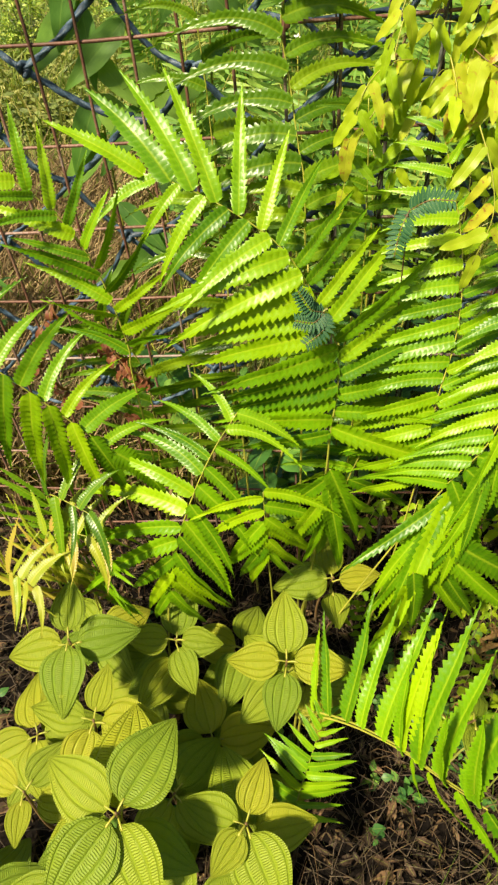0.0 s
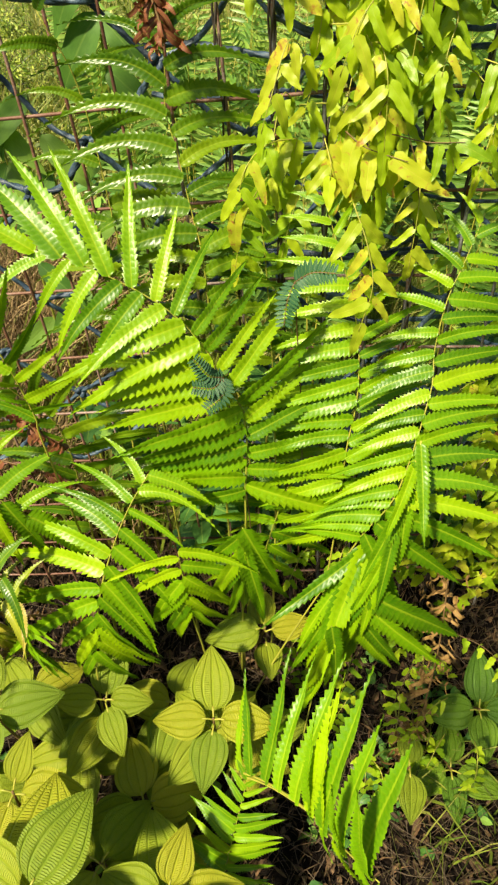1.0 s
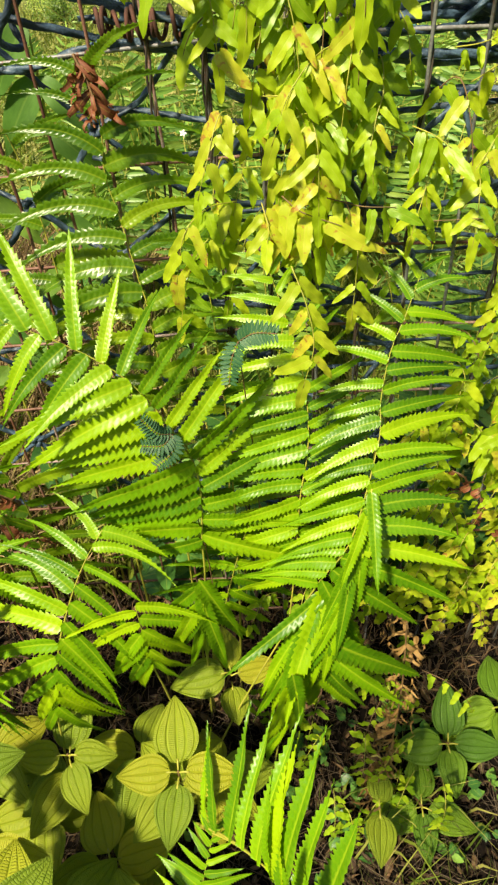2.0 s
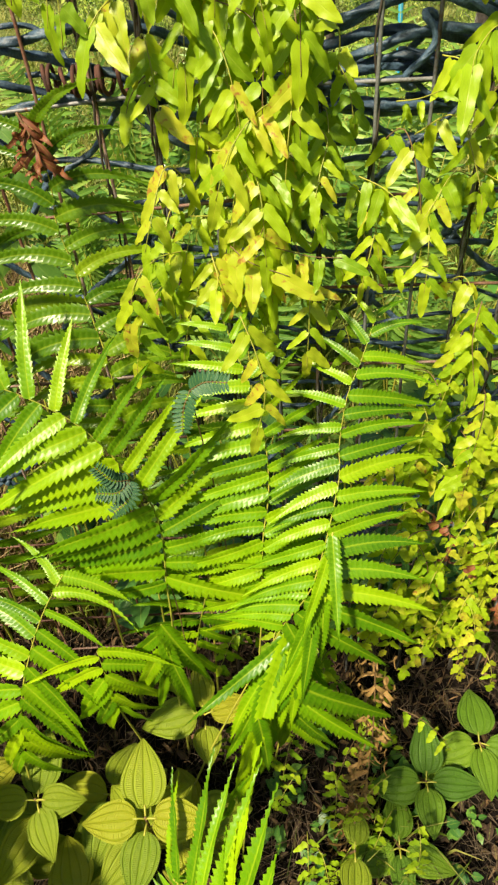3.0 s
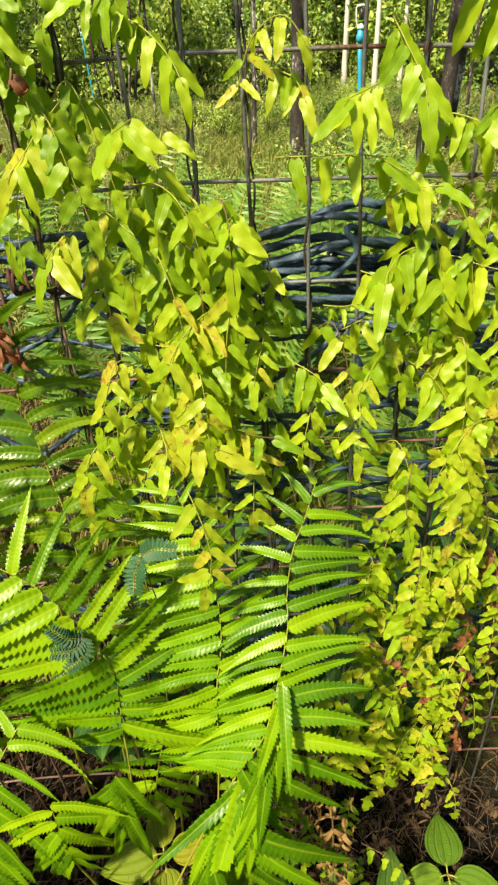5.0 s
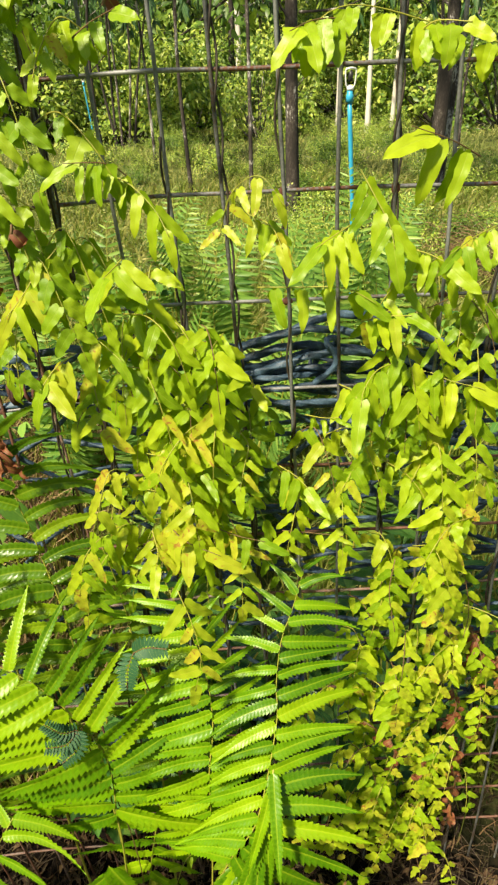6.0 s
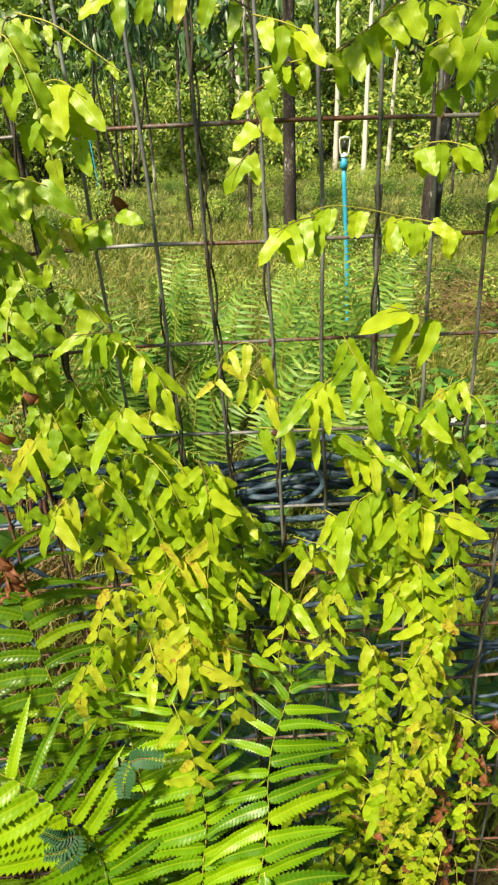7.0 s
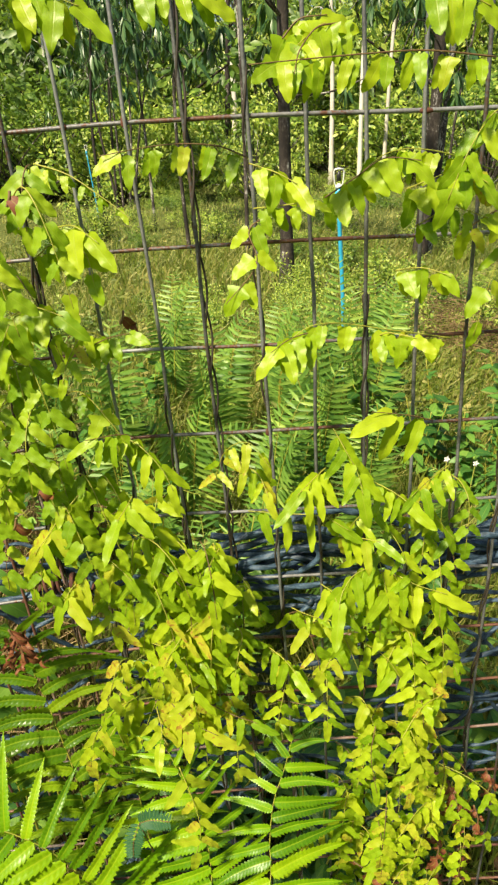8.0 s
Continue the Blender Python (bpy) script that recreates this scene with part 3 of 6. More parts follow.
def frond(plant, points, facing, start, left, right, count, seed=0, bow=2.0, old=False, deep=False, radius=0.0024, wide=1.0, label="", loose=1.0, roll=(0, 0, 0)):
    """A frond: a tapering stalk through the given points with saw-edged leaflets past its point number start.
    left, right: how the leaflets of a side go along the leafy part, as (share of it, degrees from the stalk's way, length)."""
    r = random.Random(seed)
    foot = Vector(points[0])
    line = spline(points, 60)
    near = min(range(61), key=lambda i: (line[i] - Vector(points[start])).length)
    stalk = tube("stalk", [p - foot for p in line], [radius * (1 - 0.75 * i / 60) for i in range(61)], STEM)
    ob = new("frond", stalk)
    ob.parent = plant
    ob.matrix_basis = Matrix.Translation(foot - place(plant))
    tagged(ob, label)
    face = Vector(facing).normalized()
    # deep takes the darker leaflets, with shade put into their colour.
    stock = PINNAE_OLD if old else PINNAE_SHADED if deep else PINNAE
    for hand, keys in ((-1, left), (1, right)):
        if not keys:
            continue
        at, turn, long = zip(*keys)
        for i in range(count):
            s = min(1.0, (i + (0.45 if hand > 0 else 0.0) + r.uniform(-0.12, 0.12) * loose) / (count - 0.55))
            s = max(s, 0.0)
            k = min(near + (60 - near) * s, 59.99)
            a = line[int(k)].lerp(line[int(k) + 1], k - int(k))
            t = (line[min(int(k) + 3, 60)] - line[max(int(k) - 2, 0)]).normalized()
            n = (face - t * face.dot(t)).normalized()
            side = t.cross(n) * hand
            angle = radians(between(s, at, turn) + r.uniform(-6, 6) * loose)
            chord = (t * math.cos(angle) + side * math.sin(angle) + n * (0.10 + r.uniform(-0.12, 0.12) * loose)).normalized()
            level = 1 - abs(chord.z) ** 2
            pick = min(6, max(0, int(r.gauss(bow, 0.9 * loose) * level + 0.5)))
            out = (n * 0.9 + UP * 0.22 + Vector(roll) + jitter(r, 0.26 * loose)).normalized()
            sign = -1 if blade_axes(chord, out)[1].z > 0 else 1
            broad = wide * r.uniform(0.88, 1.12) * (1.25 if s > 0.93 else 1.0)
            along = Matrix.Rotation(-sign * math.atan(BOWS[pick] * broad), 3, blade_axes(chord, out)[2]) @ chord
            child = new("pinna", stock[sign][pick])
            child.parent = ob
            child.matrix_basis = Matrix.Translation(-foot) @ blade(a, along, out, between(s, at, long) * r.uniform(0.9, 1.08), broad)
    return ob


TOWARDS = (0.05, -0.75, 0.62)
f1 = fern((0.10, 0.60, 0.0), "large bright green fern with saw-edged leaflets below the fence")
frond(f1, [(0.105, 0.59, 0.0), (0.115, 0.57, 0.28), (0.124, 0.573, 0.46), (0.125, 0.575, 0.529), (0.129, 0.58, 0.599), (0.125, 0.583, 0.654), (0.11, 0.587, 0.689), (0.085, 0.591, 0.737), (0.055, 0.595, 0.775), (0.01, 0.60, 0.805), (-0.043, 0.60, 0.832), (-0.072, 0.60, 0.839)], TOWARDS, 3,
      ((0, 112, 0.12), (0.15, 112, 0.175), (0.27, 100, 0.16), (0.4, 84, 0.15), (0.6, 70, 0.15), (0.74, 80, 0.10), (0.88, 80, 0.095), (0.96, 70, 0.06), (1, 37, 0.13)),
      ((0, 108, 0.19), (0.08, 85, 0.12), (0.2, 68, 0.11), (0.3, 68, 0.15), (0.45, 72, 0.10), (0.6, 85, 0.108), (0.7, 75, 0.095), (0.78, 50, 0.13), (0.9, 38, 0.115), (1, 12, 0.10)), 17, 11, 1.6, wide=0.98, loose=0.8, roll=(-0.05, 0, -0.10))
frond(f1, [(0.11, 0.60, 0.0), (0.116, 0.55, 0.30), (0.120, 0.512, 0.44), (0.124, 0.515, 0.53)], TOWARDS, 2, ((0, 168, 0.12), (1, 150, 0.13)), ((0, 174, 0.13), (1, 160, 0.15)), 4, 17, 2.6, wide=0.95)
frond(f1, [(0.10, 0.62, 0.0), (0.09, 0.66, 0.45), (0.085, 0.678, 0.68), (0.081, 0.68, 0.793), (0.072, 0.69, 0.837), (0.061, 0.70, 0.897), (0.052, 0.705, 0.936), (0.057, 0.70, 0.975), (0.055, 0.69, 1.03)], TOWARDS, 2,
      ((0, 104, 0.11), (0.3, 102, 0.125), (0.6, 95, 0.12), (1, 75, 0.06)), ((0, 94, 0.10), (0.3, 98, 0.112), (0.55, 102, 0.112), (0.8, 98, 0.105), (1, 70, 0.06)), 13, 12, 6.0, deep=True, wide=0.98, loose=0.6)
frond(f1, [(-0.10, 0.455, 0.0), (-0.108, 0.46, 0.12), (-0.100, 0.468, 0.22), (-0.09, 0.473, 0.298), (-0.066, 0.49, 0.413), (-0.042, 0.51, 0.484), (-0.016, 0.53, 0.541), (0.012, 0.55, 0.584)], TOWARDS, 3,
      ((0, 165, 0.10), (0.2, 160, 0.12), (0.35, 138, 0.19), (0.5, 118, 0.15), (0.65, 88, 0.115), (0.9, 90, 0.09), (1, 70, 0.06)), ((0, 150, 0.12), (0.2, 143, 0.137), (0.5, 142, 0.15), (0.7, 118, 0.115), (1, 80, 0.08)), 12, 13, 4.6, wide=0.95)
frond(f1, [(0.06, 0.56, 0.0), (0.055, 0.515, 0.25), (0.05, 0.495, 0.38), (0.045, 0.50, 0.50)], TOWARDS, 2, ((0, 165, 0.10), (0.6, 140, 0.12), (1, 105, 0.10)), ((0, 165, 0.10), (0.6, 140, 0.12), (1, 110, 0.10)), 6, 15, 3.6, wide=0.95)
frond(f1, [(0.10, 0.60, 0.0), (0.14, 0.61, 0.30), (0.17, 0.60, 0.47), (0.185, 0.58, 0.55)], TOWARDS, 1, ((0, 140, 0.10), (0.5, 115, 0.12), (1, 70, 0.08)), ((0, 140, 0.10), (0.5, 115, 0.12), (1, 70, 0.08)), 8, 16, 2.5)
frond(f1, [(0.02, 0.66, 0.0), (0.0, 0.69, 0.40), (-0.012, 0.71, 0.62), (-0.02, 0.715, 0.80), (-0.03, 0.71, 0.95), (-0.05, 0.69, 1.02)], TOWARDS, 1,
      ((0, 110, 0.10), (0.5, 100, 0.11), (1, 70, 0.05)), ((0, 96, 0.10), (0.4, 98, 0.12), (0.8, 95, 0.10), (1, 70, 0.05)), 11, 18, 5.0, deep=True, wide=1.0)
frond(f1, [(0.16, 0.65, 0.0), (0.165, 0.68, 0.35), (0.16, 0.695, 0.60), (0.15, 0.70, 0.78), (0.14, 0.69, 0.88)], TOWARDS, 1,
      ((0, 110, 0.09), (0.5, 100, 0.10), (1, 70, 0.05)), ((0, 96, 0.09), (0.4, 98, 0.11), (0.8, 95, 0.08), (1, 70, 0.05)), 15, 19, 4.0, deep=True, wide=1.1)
f2 = fern((0.22, 0.56, 0.0), "tall bright green fern leaning against the climbing vine")
frond(f2, [(0.22, 0.57, 0.0), (0.235, 0.56, 0.30), (0.244, 0.57, 0.461), (0.248, 0.583, 0.592), (0.256, 0.60, 0.652), (0.255, 0.615, 0.708), (0.246, 0.63, 0.76), (0.229, 0.64, 0.812), (0.216, 0.65, 0.847), (0.206, 0.66, 0.873)], TOWARDS, 2,
      ((0, 118, 0.10), (0.25, 116, 0.11), (0.45, 112, 0.115), (0.65, 95, 0.10), (0.83, 65, 0.075), (1, 50, 0.03)), ((0, 75, 0.10), (0.2, 62, 0.10), (0.45, 65, 0.09), (0.65, 75, 0.075), (0.85, 60, 0.05), (1, 50, 0.025)), 20, 21, 1.4, loose=0.7, radius=0.0018)
frond(f2, [(0.10, 0.50, 0.0), (0.16, 0.51, 0.20), (0.225, 0.53, 0.368), (0.272, 0.53, 0.50), (0.305, 0.535, 0.573), (0.333, 0.585, 0.68), (0.335, 0.61, 0.717), (0.343, 0.63, 0.771), (0.358, 0.65, 0.80), (0.374, 0.67, 0.846)], TOWARDS, 3,
      ((0, 135, 0.10), (0.2, 130, 0.10), (0.45, 124, 0.09), (0.6, 112, 0.085), (0.75, 90, 0.075), (0.9, 70, 0.06), (1, 50, 0.03)), ((0, 132, 0.16), (0.1, 100, 0.145), (0.2, 78, 0.135), (0.35, 68, 0.108), (0.55, 80, 0.105), (0.75, 78, 0.095), (0.9, 75, 0.075), (1, 53, 0.03)), 18, 22, 1.8, loose=0.8, radius=0.0018)
frond(f2, [(0.26, 0.57, 0.0), (0.30, 0.575, 0.40), (0.325, 0.572, 0.60), (0.327, 0.560, 0.634), (0.313, 0.530, 0.561), (0.291, 0.495, 0.474), (0.243, 0.465, 0.333), (0.187, 0.440, 0.173)], TOWARDS, 3, ((0, 9, 0.12), (0.6, 7, 0.11), (1, 4, 0.05)), ((0, 9, 0.11), (0.6, 7, 0.11), (1, 4, 0.05)), 9, 23, 0.0, wide=1.0, loose=0.5, radius=0.0018)
frond(f2, [(0.24, 0.56, 0.0), (0.262, 0.52, 0.25), (0.272, 0.482, 0.36), (0.281, 0.487, 0.44)], TOWARDS, 2, ((0, 178, 0.12), (1, 168, 0.13)), ((0, 150, 0.12), (1, 124, 0.17)), 4, 25, 0.8, wide=1.05)
frond(f2, [(0.20, 0.50, 0.0), (0.225, 0.47, 0.25), (0.232, 0.452, 0.34), (0.235, 0.456, 0.41)], TOWARDS, 2, ((0, 172, 0.12), (1, 166, 0.15)), ((0, 178, 0.10), (1, 172, 0.12)), 2, 24, 0.8, wide=1.2)
frond(f2, [(0.20, 0.42, 0.0), (0.225, 0.46, 0.28), (0.242, 0.50, 0.40), (0.268, 0.52, 0.455), (0.294, 0.545, 0.48)], TOWARDS, 2, ((0, 176, 0.15), (1, 168, 0.17)), ((0, 178, 0.14), (1, 164, 0.18)), 3, 26, 1.6, wide=0.85, radius=0.0016)
f3 = fern((-0.26, 0.62, 0.0), "arching fern with drooping green leaflets over brown litter")
frond(f3, [(-0.36, 0.60, 0.0), (-0.36, 0.56, 0.45), (-0.32, 0.535, 0.67), (-0.285, 0.53, 0.672), (-0.25, 0.53, 0.649), (-0.22, 0.53, 0.617), (-0.184, 0.53, 0.575), (-0.144, 0.53, 0.529)], TOWARDS, 3,
      ((0, 85, 0.10), (0.5, 95, 0.10), (1, 60, 0.08)), ((0, 60, 0.10), (0.4, 44, 0.125), (0.7, 36, 0.115), (1, 8, 0.12)), 7, 31, 4.2, wide=1.15)
frond(f3, [(-0.11, 0.60, 0.0), (-0.113, 0.59, 0.40), (-0.113, 0.57, 0.619), (-0.109, 0.565, 0.66), (-0.12, 0.56, 0.746), (-0.139, 0.55, 0.811), (-0.167, 0.54, 0.852), (-0.20, 0.53, 0.885)], TOWARDS, 3,
      ((0, 70, 0.08), (0.4, 52, 0.085), (0.8, 45, 0.07), (1, 20, 0.06)), ((0, 75, 0.07), (0.4, 55, 0.08), (0.8, 42, 0.07), (1, 20, 0.05)), 11, 32, 2.0, wide=1.05, loose=1.6, label="yellow-green frond with short upswept leaflets")
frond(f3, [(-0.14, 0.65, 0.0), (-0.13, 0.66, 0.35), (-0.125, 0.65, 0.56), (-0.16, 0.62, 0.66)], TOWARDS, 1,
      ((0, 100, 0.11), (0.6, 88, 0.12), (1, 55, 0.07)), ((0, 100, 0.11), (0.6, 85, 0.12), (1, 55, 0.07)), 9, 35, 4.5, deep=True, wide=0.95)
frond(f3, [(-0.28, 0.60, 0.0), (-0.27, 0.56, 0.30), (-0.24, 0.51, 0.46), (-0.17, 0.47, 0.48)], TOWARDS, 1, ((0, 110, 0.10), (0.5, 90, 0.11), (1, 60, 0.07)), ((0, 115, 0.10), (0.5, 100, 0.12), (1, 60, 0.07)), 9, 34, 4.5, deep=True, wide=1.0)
f4 = fern((0.11, 0.38, 0.0), "low fern with a frond arching towards the path")
F4_STALK = [(0.10, 0.38, 0.0), (0.10, 0.36, 0.18), (0.122, 0.33, 0.271), (0.158, 0.298, 0.333), (0.196, 0.254, 0.400), (0.219, 0.212, 0.46), (0.242, 0.176, 0.51)]
frond(f4, F4_STALK, (-0.85, -0.35, 0.35), 2, ((0, 100, 0.10), (0.2, 76, 0.14), (0.6, 62, 0.155), (1, 48, 0.15)), (), 9, 41, 3.2, wide=0.92, loose=0.8)
frond(f4, [(x + 0.006, y - 0.004, z - 0.004) for x, y, z in F4_STALK], (-0.5, -0.7, 0.35), 4, ((0, 70, 0.13), (1, 48, 0.14)), ((0, 120, 0.05), (1, 75, 0.11)), 4, 42, 2.6, wide=0.85, loose=0.8)
f5 = fern((0.085, 0.27, 0.0), "small young fern frond standing among broad leaves")
frond(f5, [(0.09, 0.25, 0.0), (0.096, 0.245, 0.11), (0.115, 0.285, 0.207), (0.133, 0.325, 0.280)], (0, -0.6, 0.8), 1,
      ((0, 70, 0.075), (0.5, 62, 0.07), (1, 35, 0.03)), ((0, 86, 0.065), (0.5, 72, 0.062), (1, 40, 0.03)), 12, 51, 0.8, radius=0.0014, wide=1.3, loose=0.7)
f6 = fern((-0.30, 0.45, 0.0), "yellowing fern fronds near the ground", "fern")
frond(f6, [(-0.28, 0.54, 0.0), (-0.28, 0.51, 0.26), (-0.24, 0.48, 0.42), (-0.16, 0.46, 0.44)], (0, -0.6, 0.8), 1, ((0, 110, 0.09), (1, 60, 0.06)), ((0, 110, 0.10), (1, 60, 0.06)), 12, 61, 3.6, old=True, wide=1.2)
frond(f6, [(-0.30, 0.52, 0.0), (-0.31, 0.48, 0.26), (-0.29, 0.44, 0.38), (-0.24, 0.41, 0.40)], (0, -0.6, 0.8), 1, ((0, 110, 0.09), (1, 60, 0.06)), ((0, 110, 0.09), (1, 60, 0.06)), 11, 62, 3.6, old=True, wide=1.2)
frond(f6, [(-0.24, 0.52, 0.0), (-0.22, 0.50, 0.25), (-0.17, 0.47, 0.38)], (0, -0.6, 0.8), 1, ((0, 110, 0.09), (1, 60, 0.06)), ((0, 110, 0.10), (1, 60, 0.06)), 8, 63, 3.0)

# ---- climbing fern on the mesh ----
def leaflet_stock(material, width=0.136, wave=0.024, lobes=("hastate", "tongue", "hastate", "tongue", "hastate"), bend=0.10):
    return [leaf_mesh("leaflet", material, width + 0.014 * (i % 3), 13, 4, 0.02 + bend * (i % 4), 0.24, wave, i * 1.1, lobes[i % 5], 0.10 * ((i % 3) - 1), 0.07) for i in range(10)]


LEAFLETS, LEAFLETS_GOLD, LEAFLETS_GREEN = leaflet_stock(VINE), leaflet_stock(VINE_GOLD), leaflet_stock(VINE_GREEN, 0.18, 0.032, ("hastate", "lobed", "oblong", "hastate", "tongue"))
CRINKLED = leaflet_stock(VINE, 0.180, 0.030, ("hastate", "oblong", "hastate", "lobed", "hastate"))
CRINKLED_GOLD = leaflet_stock(VINE_GOLD, 0.180, 0.030, ("hastate", "oblong", "hastate", "lobed", "hastate"))


def spray(vine, points, count, size, gold=0.15, hang=0.8, seed=0, radius=0.0007, wide=1.0, crinkled=False):
    """A thin wiry stalk with leaflets to both sides, hanging by their own weight."""
    r = random.Random(seed)
    foot = Vector(points[0])
    line = spline(points, 24)
    stalk = new("stalk", tube("stalk", [p - foot for p in line], [radius * (1 - 0.5 * i / 24) for i in range(25)], STEM if r.random() < 0.8 else STEM_RED, 5))
    stalk.parent = vine
    stalk.matrix_basis = Matrix.Translation(foot - place(vine))
    for i in range(count):
        s = (i // 2 * 2 + 1.0 + 0.3 * (i % 2)) / (count + 1)
        k = min(s * 24, 23.99)
        a = line[int(k)].lerp(line[int(k) + 1], k - int(k))
        t = (line[min(int(k) + 2, 24)] - line[max(int(k) - 1, 0)]).normalized()
        face = Vector((r.uniform(-0.55, 0.25), -1, r.uniform(0.2, 0.95))).normalized()
        side = t.cross(face).normalized() * (1 if i % 2 else -1)
        side.z = -abs(side.z)
        along = (side * r.uniform(0.85, 1.25) + t * 0.35 - UP * hang * r.uniform(0.6, 1.25) - Vector((0, 1, 0)) * (0.4 if i % 2 else 0.05) * r.random() + jitter(r, 0.10)).normalized()
        if i == count - 1:
            along = (t - UP * 0.4).normalized()
        last = 1.12 if i == count - 1 else 1.0
        stock = LEAFLETS_GREEN if gold < 0 else ((LEAFLETS, CRINKLED), (LEAFLETS_GOLD, CRINKLED_GOLD))[r.random() < gold][crinkled]
        child = new("leaflet", stock[r.randrange(len(stock))])
        child.parent = stalk
        child.matrix_basis = Matrix.Translation(-foot) @ blade(a + along * 0.003, along, face, last * size * r.uniform(0.75, 1.06), wide * r.uniform(0.85, 1.12))
    return stalk


def wound(x, top, turn):
    """A line that climbs an upright wire, winding round it."""
    return [fence_point(x, z) + Vector((0.0034 * math.cos(z * 55 + turn), 0.0034 * math.sin(z * 55 + turn), 0)) for z in np.arange(0.0, top, 0.012)]


def thicket(label, x0, x1, z0, z1, sprays, leaves, size, gold, seed, y0=0.655, y1=0.725, reach=0.13, wide=1.0, crinkled=False, group="climbing vines on the fence"):
    """A climbing vine: twining stems up the mesh and sprays that hang out of it within a stretch of the fence."""
    r = random.Random(seed)
    base = Vector(((x0 + x1) / 2, 0.71, 0.0))
    vine = thing("climbing_fern", base, label, "vine", group)
    for i in range(2):
        x = 0.362 + 0.0525 * round((r.uniform(x0, x1) - 0.362) / 0.0525)
        part("twining_stem", tube("twining_stem", wound(x, z1, i + seed), 0.0012, STEM_DARK, 5), vine)
    for i in range(sprays):
        x, z = r.uniform(x0, x1), z0 + (z1 - z0) * ((i + r.random()) / sprays)
        go = r.uniform(-1.1, 1.1)
        fall = r.uniform(0.35, 1.05) if crinkled or i % 3 == 0 else r.uniform(0.7, 1.1)
        y = r.uniform(y0, y1)
        p0 = Vector((x, y + 0.012, z))
        p1 = p0 + Vector((go * reach * 0.40, -0.022, reach * r.uniform(0.0, 0.25)))
        p2 = p0 + Vector((go * reach * 0.72, -0.042, -reach * fall * r.uniform(0.2, 0.4)))
        p3 = p0 + Vector((go * reach * 0.90, -0.046, -reach * fall))
        spray(vine, [p0, p1, p2, p3], leaves + r.randrange(-2, 3), size * r.uniform(0.85, 1.08), gold, 0.62, r.randrange(10 ** 6), wide=wide, crinkled=crinkled)
    return vine


thicket("yellow-green climbing fern hanging in a dense curtain", 0.18, 0.31, 0.86, 1.06, 17, 9, 0.038, 0.50, 101, 0.665, 0.72, reach=0.09)
thicket("green climbing fern close against the mesh", 0.17, 0.33, 0.80, 1.12, 12, 10, 0.026, -1, 109, 0.705, 0.732, 0.07)
thicket("green climbing fern close against the mesh", 0.42, 0.58, 0.92, 1.20, 8, 10, 0.026, -1, 110, 0.705, 0.732, 0.07)
thicket("yellow-green climbing fern hanging in a dense curtain", 0.13, 0.26, 1.07, 1.19, 9, 8, 0.039, 0.10, 102, 0.68, 0.725, 0.09)
thicket("yellow-green climbing fern with long blades on the mesh", 0.44, 0.57, 0.96, 1.14, 8, 8, 0.040, 0.10, 103, 0.675, 0.725, 0.09)
thicket("small-leaved climbing fern in a tangled mass", 0.42, 0.58, 0.24, 0.98, 38, 10, 0.031, 0.40, 104, 0.62, 0.72, 0.08, 0.95, True)
thicket("small-leaved climbing fern turning golden brown", 0.54, 0.62, 0.16, 0.74, 22, 9, 0.025, 0.75, 113, 0.63, 0.72, 0.08, 0.95, True)
thicket("small-leaved green climbing fern under golden sprays", 0.43, 0.63, 0.22, 0.80, 30, 10, 0.024, -1, 114, 0.67, 0.73, 0.08, 1.0, True)
thicket("small-leaved climbing fern creeping low over the soil", 0.20, 0.46, 0.06, 0.40, 22, 10, 0.025, -1, 108, 0.50, 0.64, 0.08, 1.0, True)
thicket("small-leaved climbing fern over dead fronds", 0.28, 0.48, 0.03, 0.24, 12, 10, 0.025, -1, 112, 0.38, 0.52, 0.08, 1.0, True)
thicket("leafy climbing fern covering the mesh", 0.04, 0.165, 1.16, 1.52, 34, 9, 0.028, -1, 105, 0.66, 0.73, 0.09, 1.1, True)
thicket("leafy climbing fern high on the mesh", 0.53, 0.64, 1.42, 1.57, 6, 9, 0.030, 0.08, 106, crinkled=True)
thicket("climbing fern trailing over the tied rope", 0.19, 0.30, 1.04, 1.15, 8, 8, 0.041, 0.10, 111, 0.68, 0.725, 0.09)
thicket("climbing fern with a few loose sprays", 0.30, 0.42, 0.90, 1.02, 6, 8, 0.034, 0.12, 107, 0.68, 0.725, 0.08)

loose = thing("climbing_fern", (0.35, 0.71, 0.0), "loose sprays of climbing fern trailing across open mesh", "vine", "climbing vines on the fence")
part("twining_stem", tube("twining_stem", wound(0.362, 1.6, 0.4), 0.0012, STEM_DARK, 5), loose)


def trail(seed, count, size, gold, *points):
    """One loose spray of the trailing vine; the high ones bear broader, more crinkled leaflets."""
    high = points[0][2] > 1.30
    spray(loose, points, count, size * (0.64 if high else 0.80), gold, 0.55 if high else 0.70, seed, wide=1.15 if high else 1.0, crinkled=high)


trail(900, 10, 0.04, 0.05, (0.340, 0.700, 1.519), (0.313, 0.688, 1.529), (0.273, 0.676, 1.531), (0.223, 0.664, 1.525))
trail(901, 12, 0.04, 0.05, (0.551, 0.700, 1.502), (0.494, 0.688, 1.519), (0.449, 0.676, 1.518), (0.410, 0.664, 1.488))
trail(902, 6, 0.044, 0.0, (0.353, 0.700, 1.472), (0.338, 0.688, 1.462), (0.343, 0.676, 1.436), (0.315, 0.664, 1.406))
trail(903, 12, 0.042, 0.05, (0.532, 0.700, 1.354), (0.472, 0.688, 1.368), (0.396, 0.676, 1.381), (0.351, 0.664, 1.353))
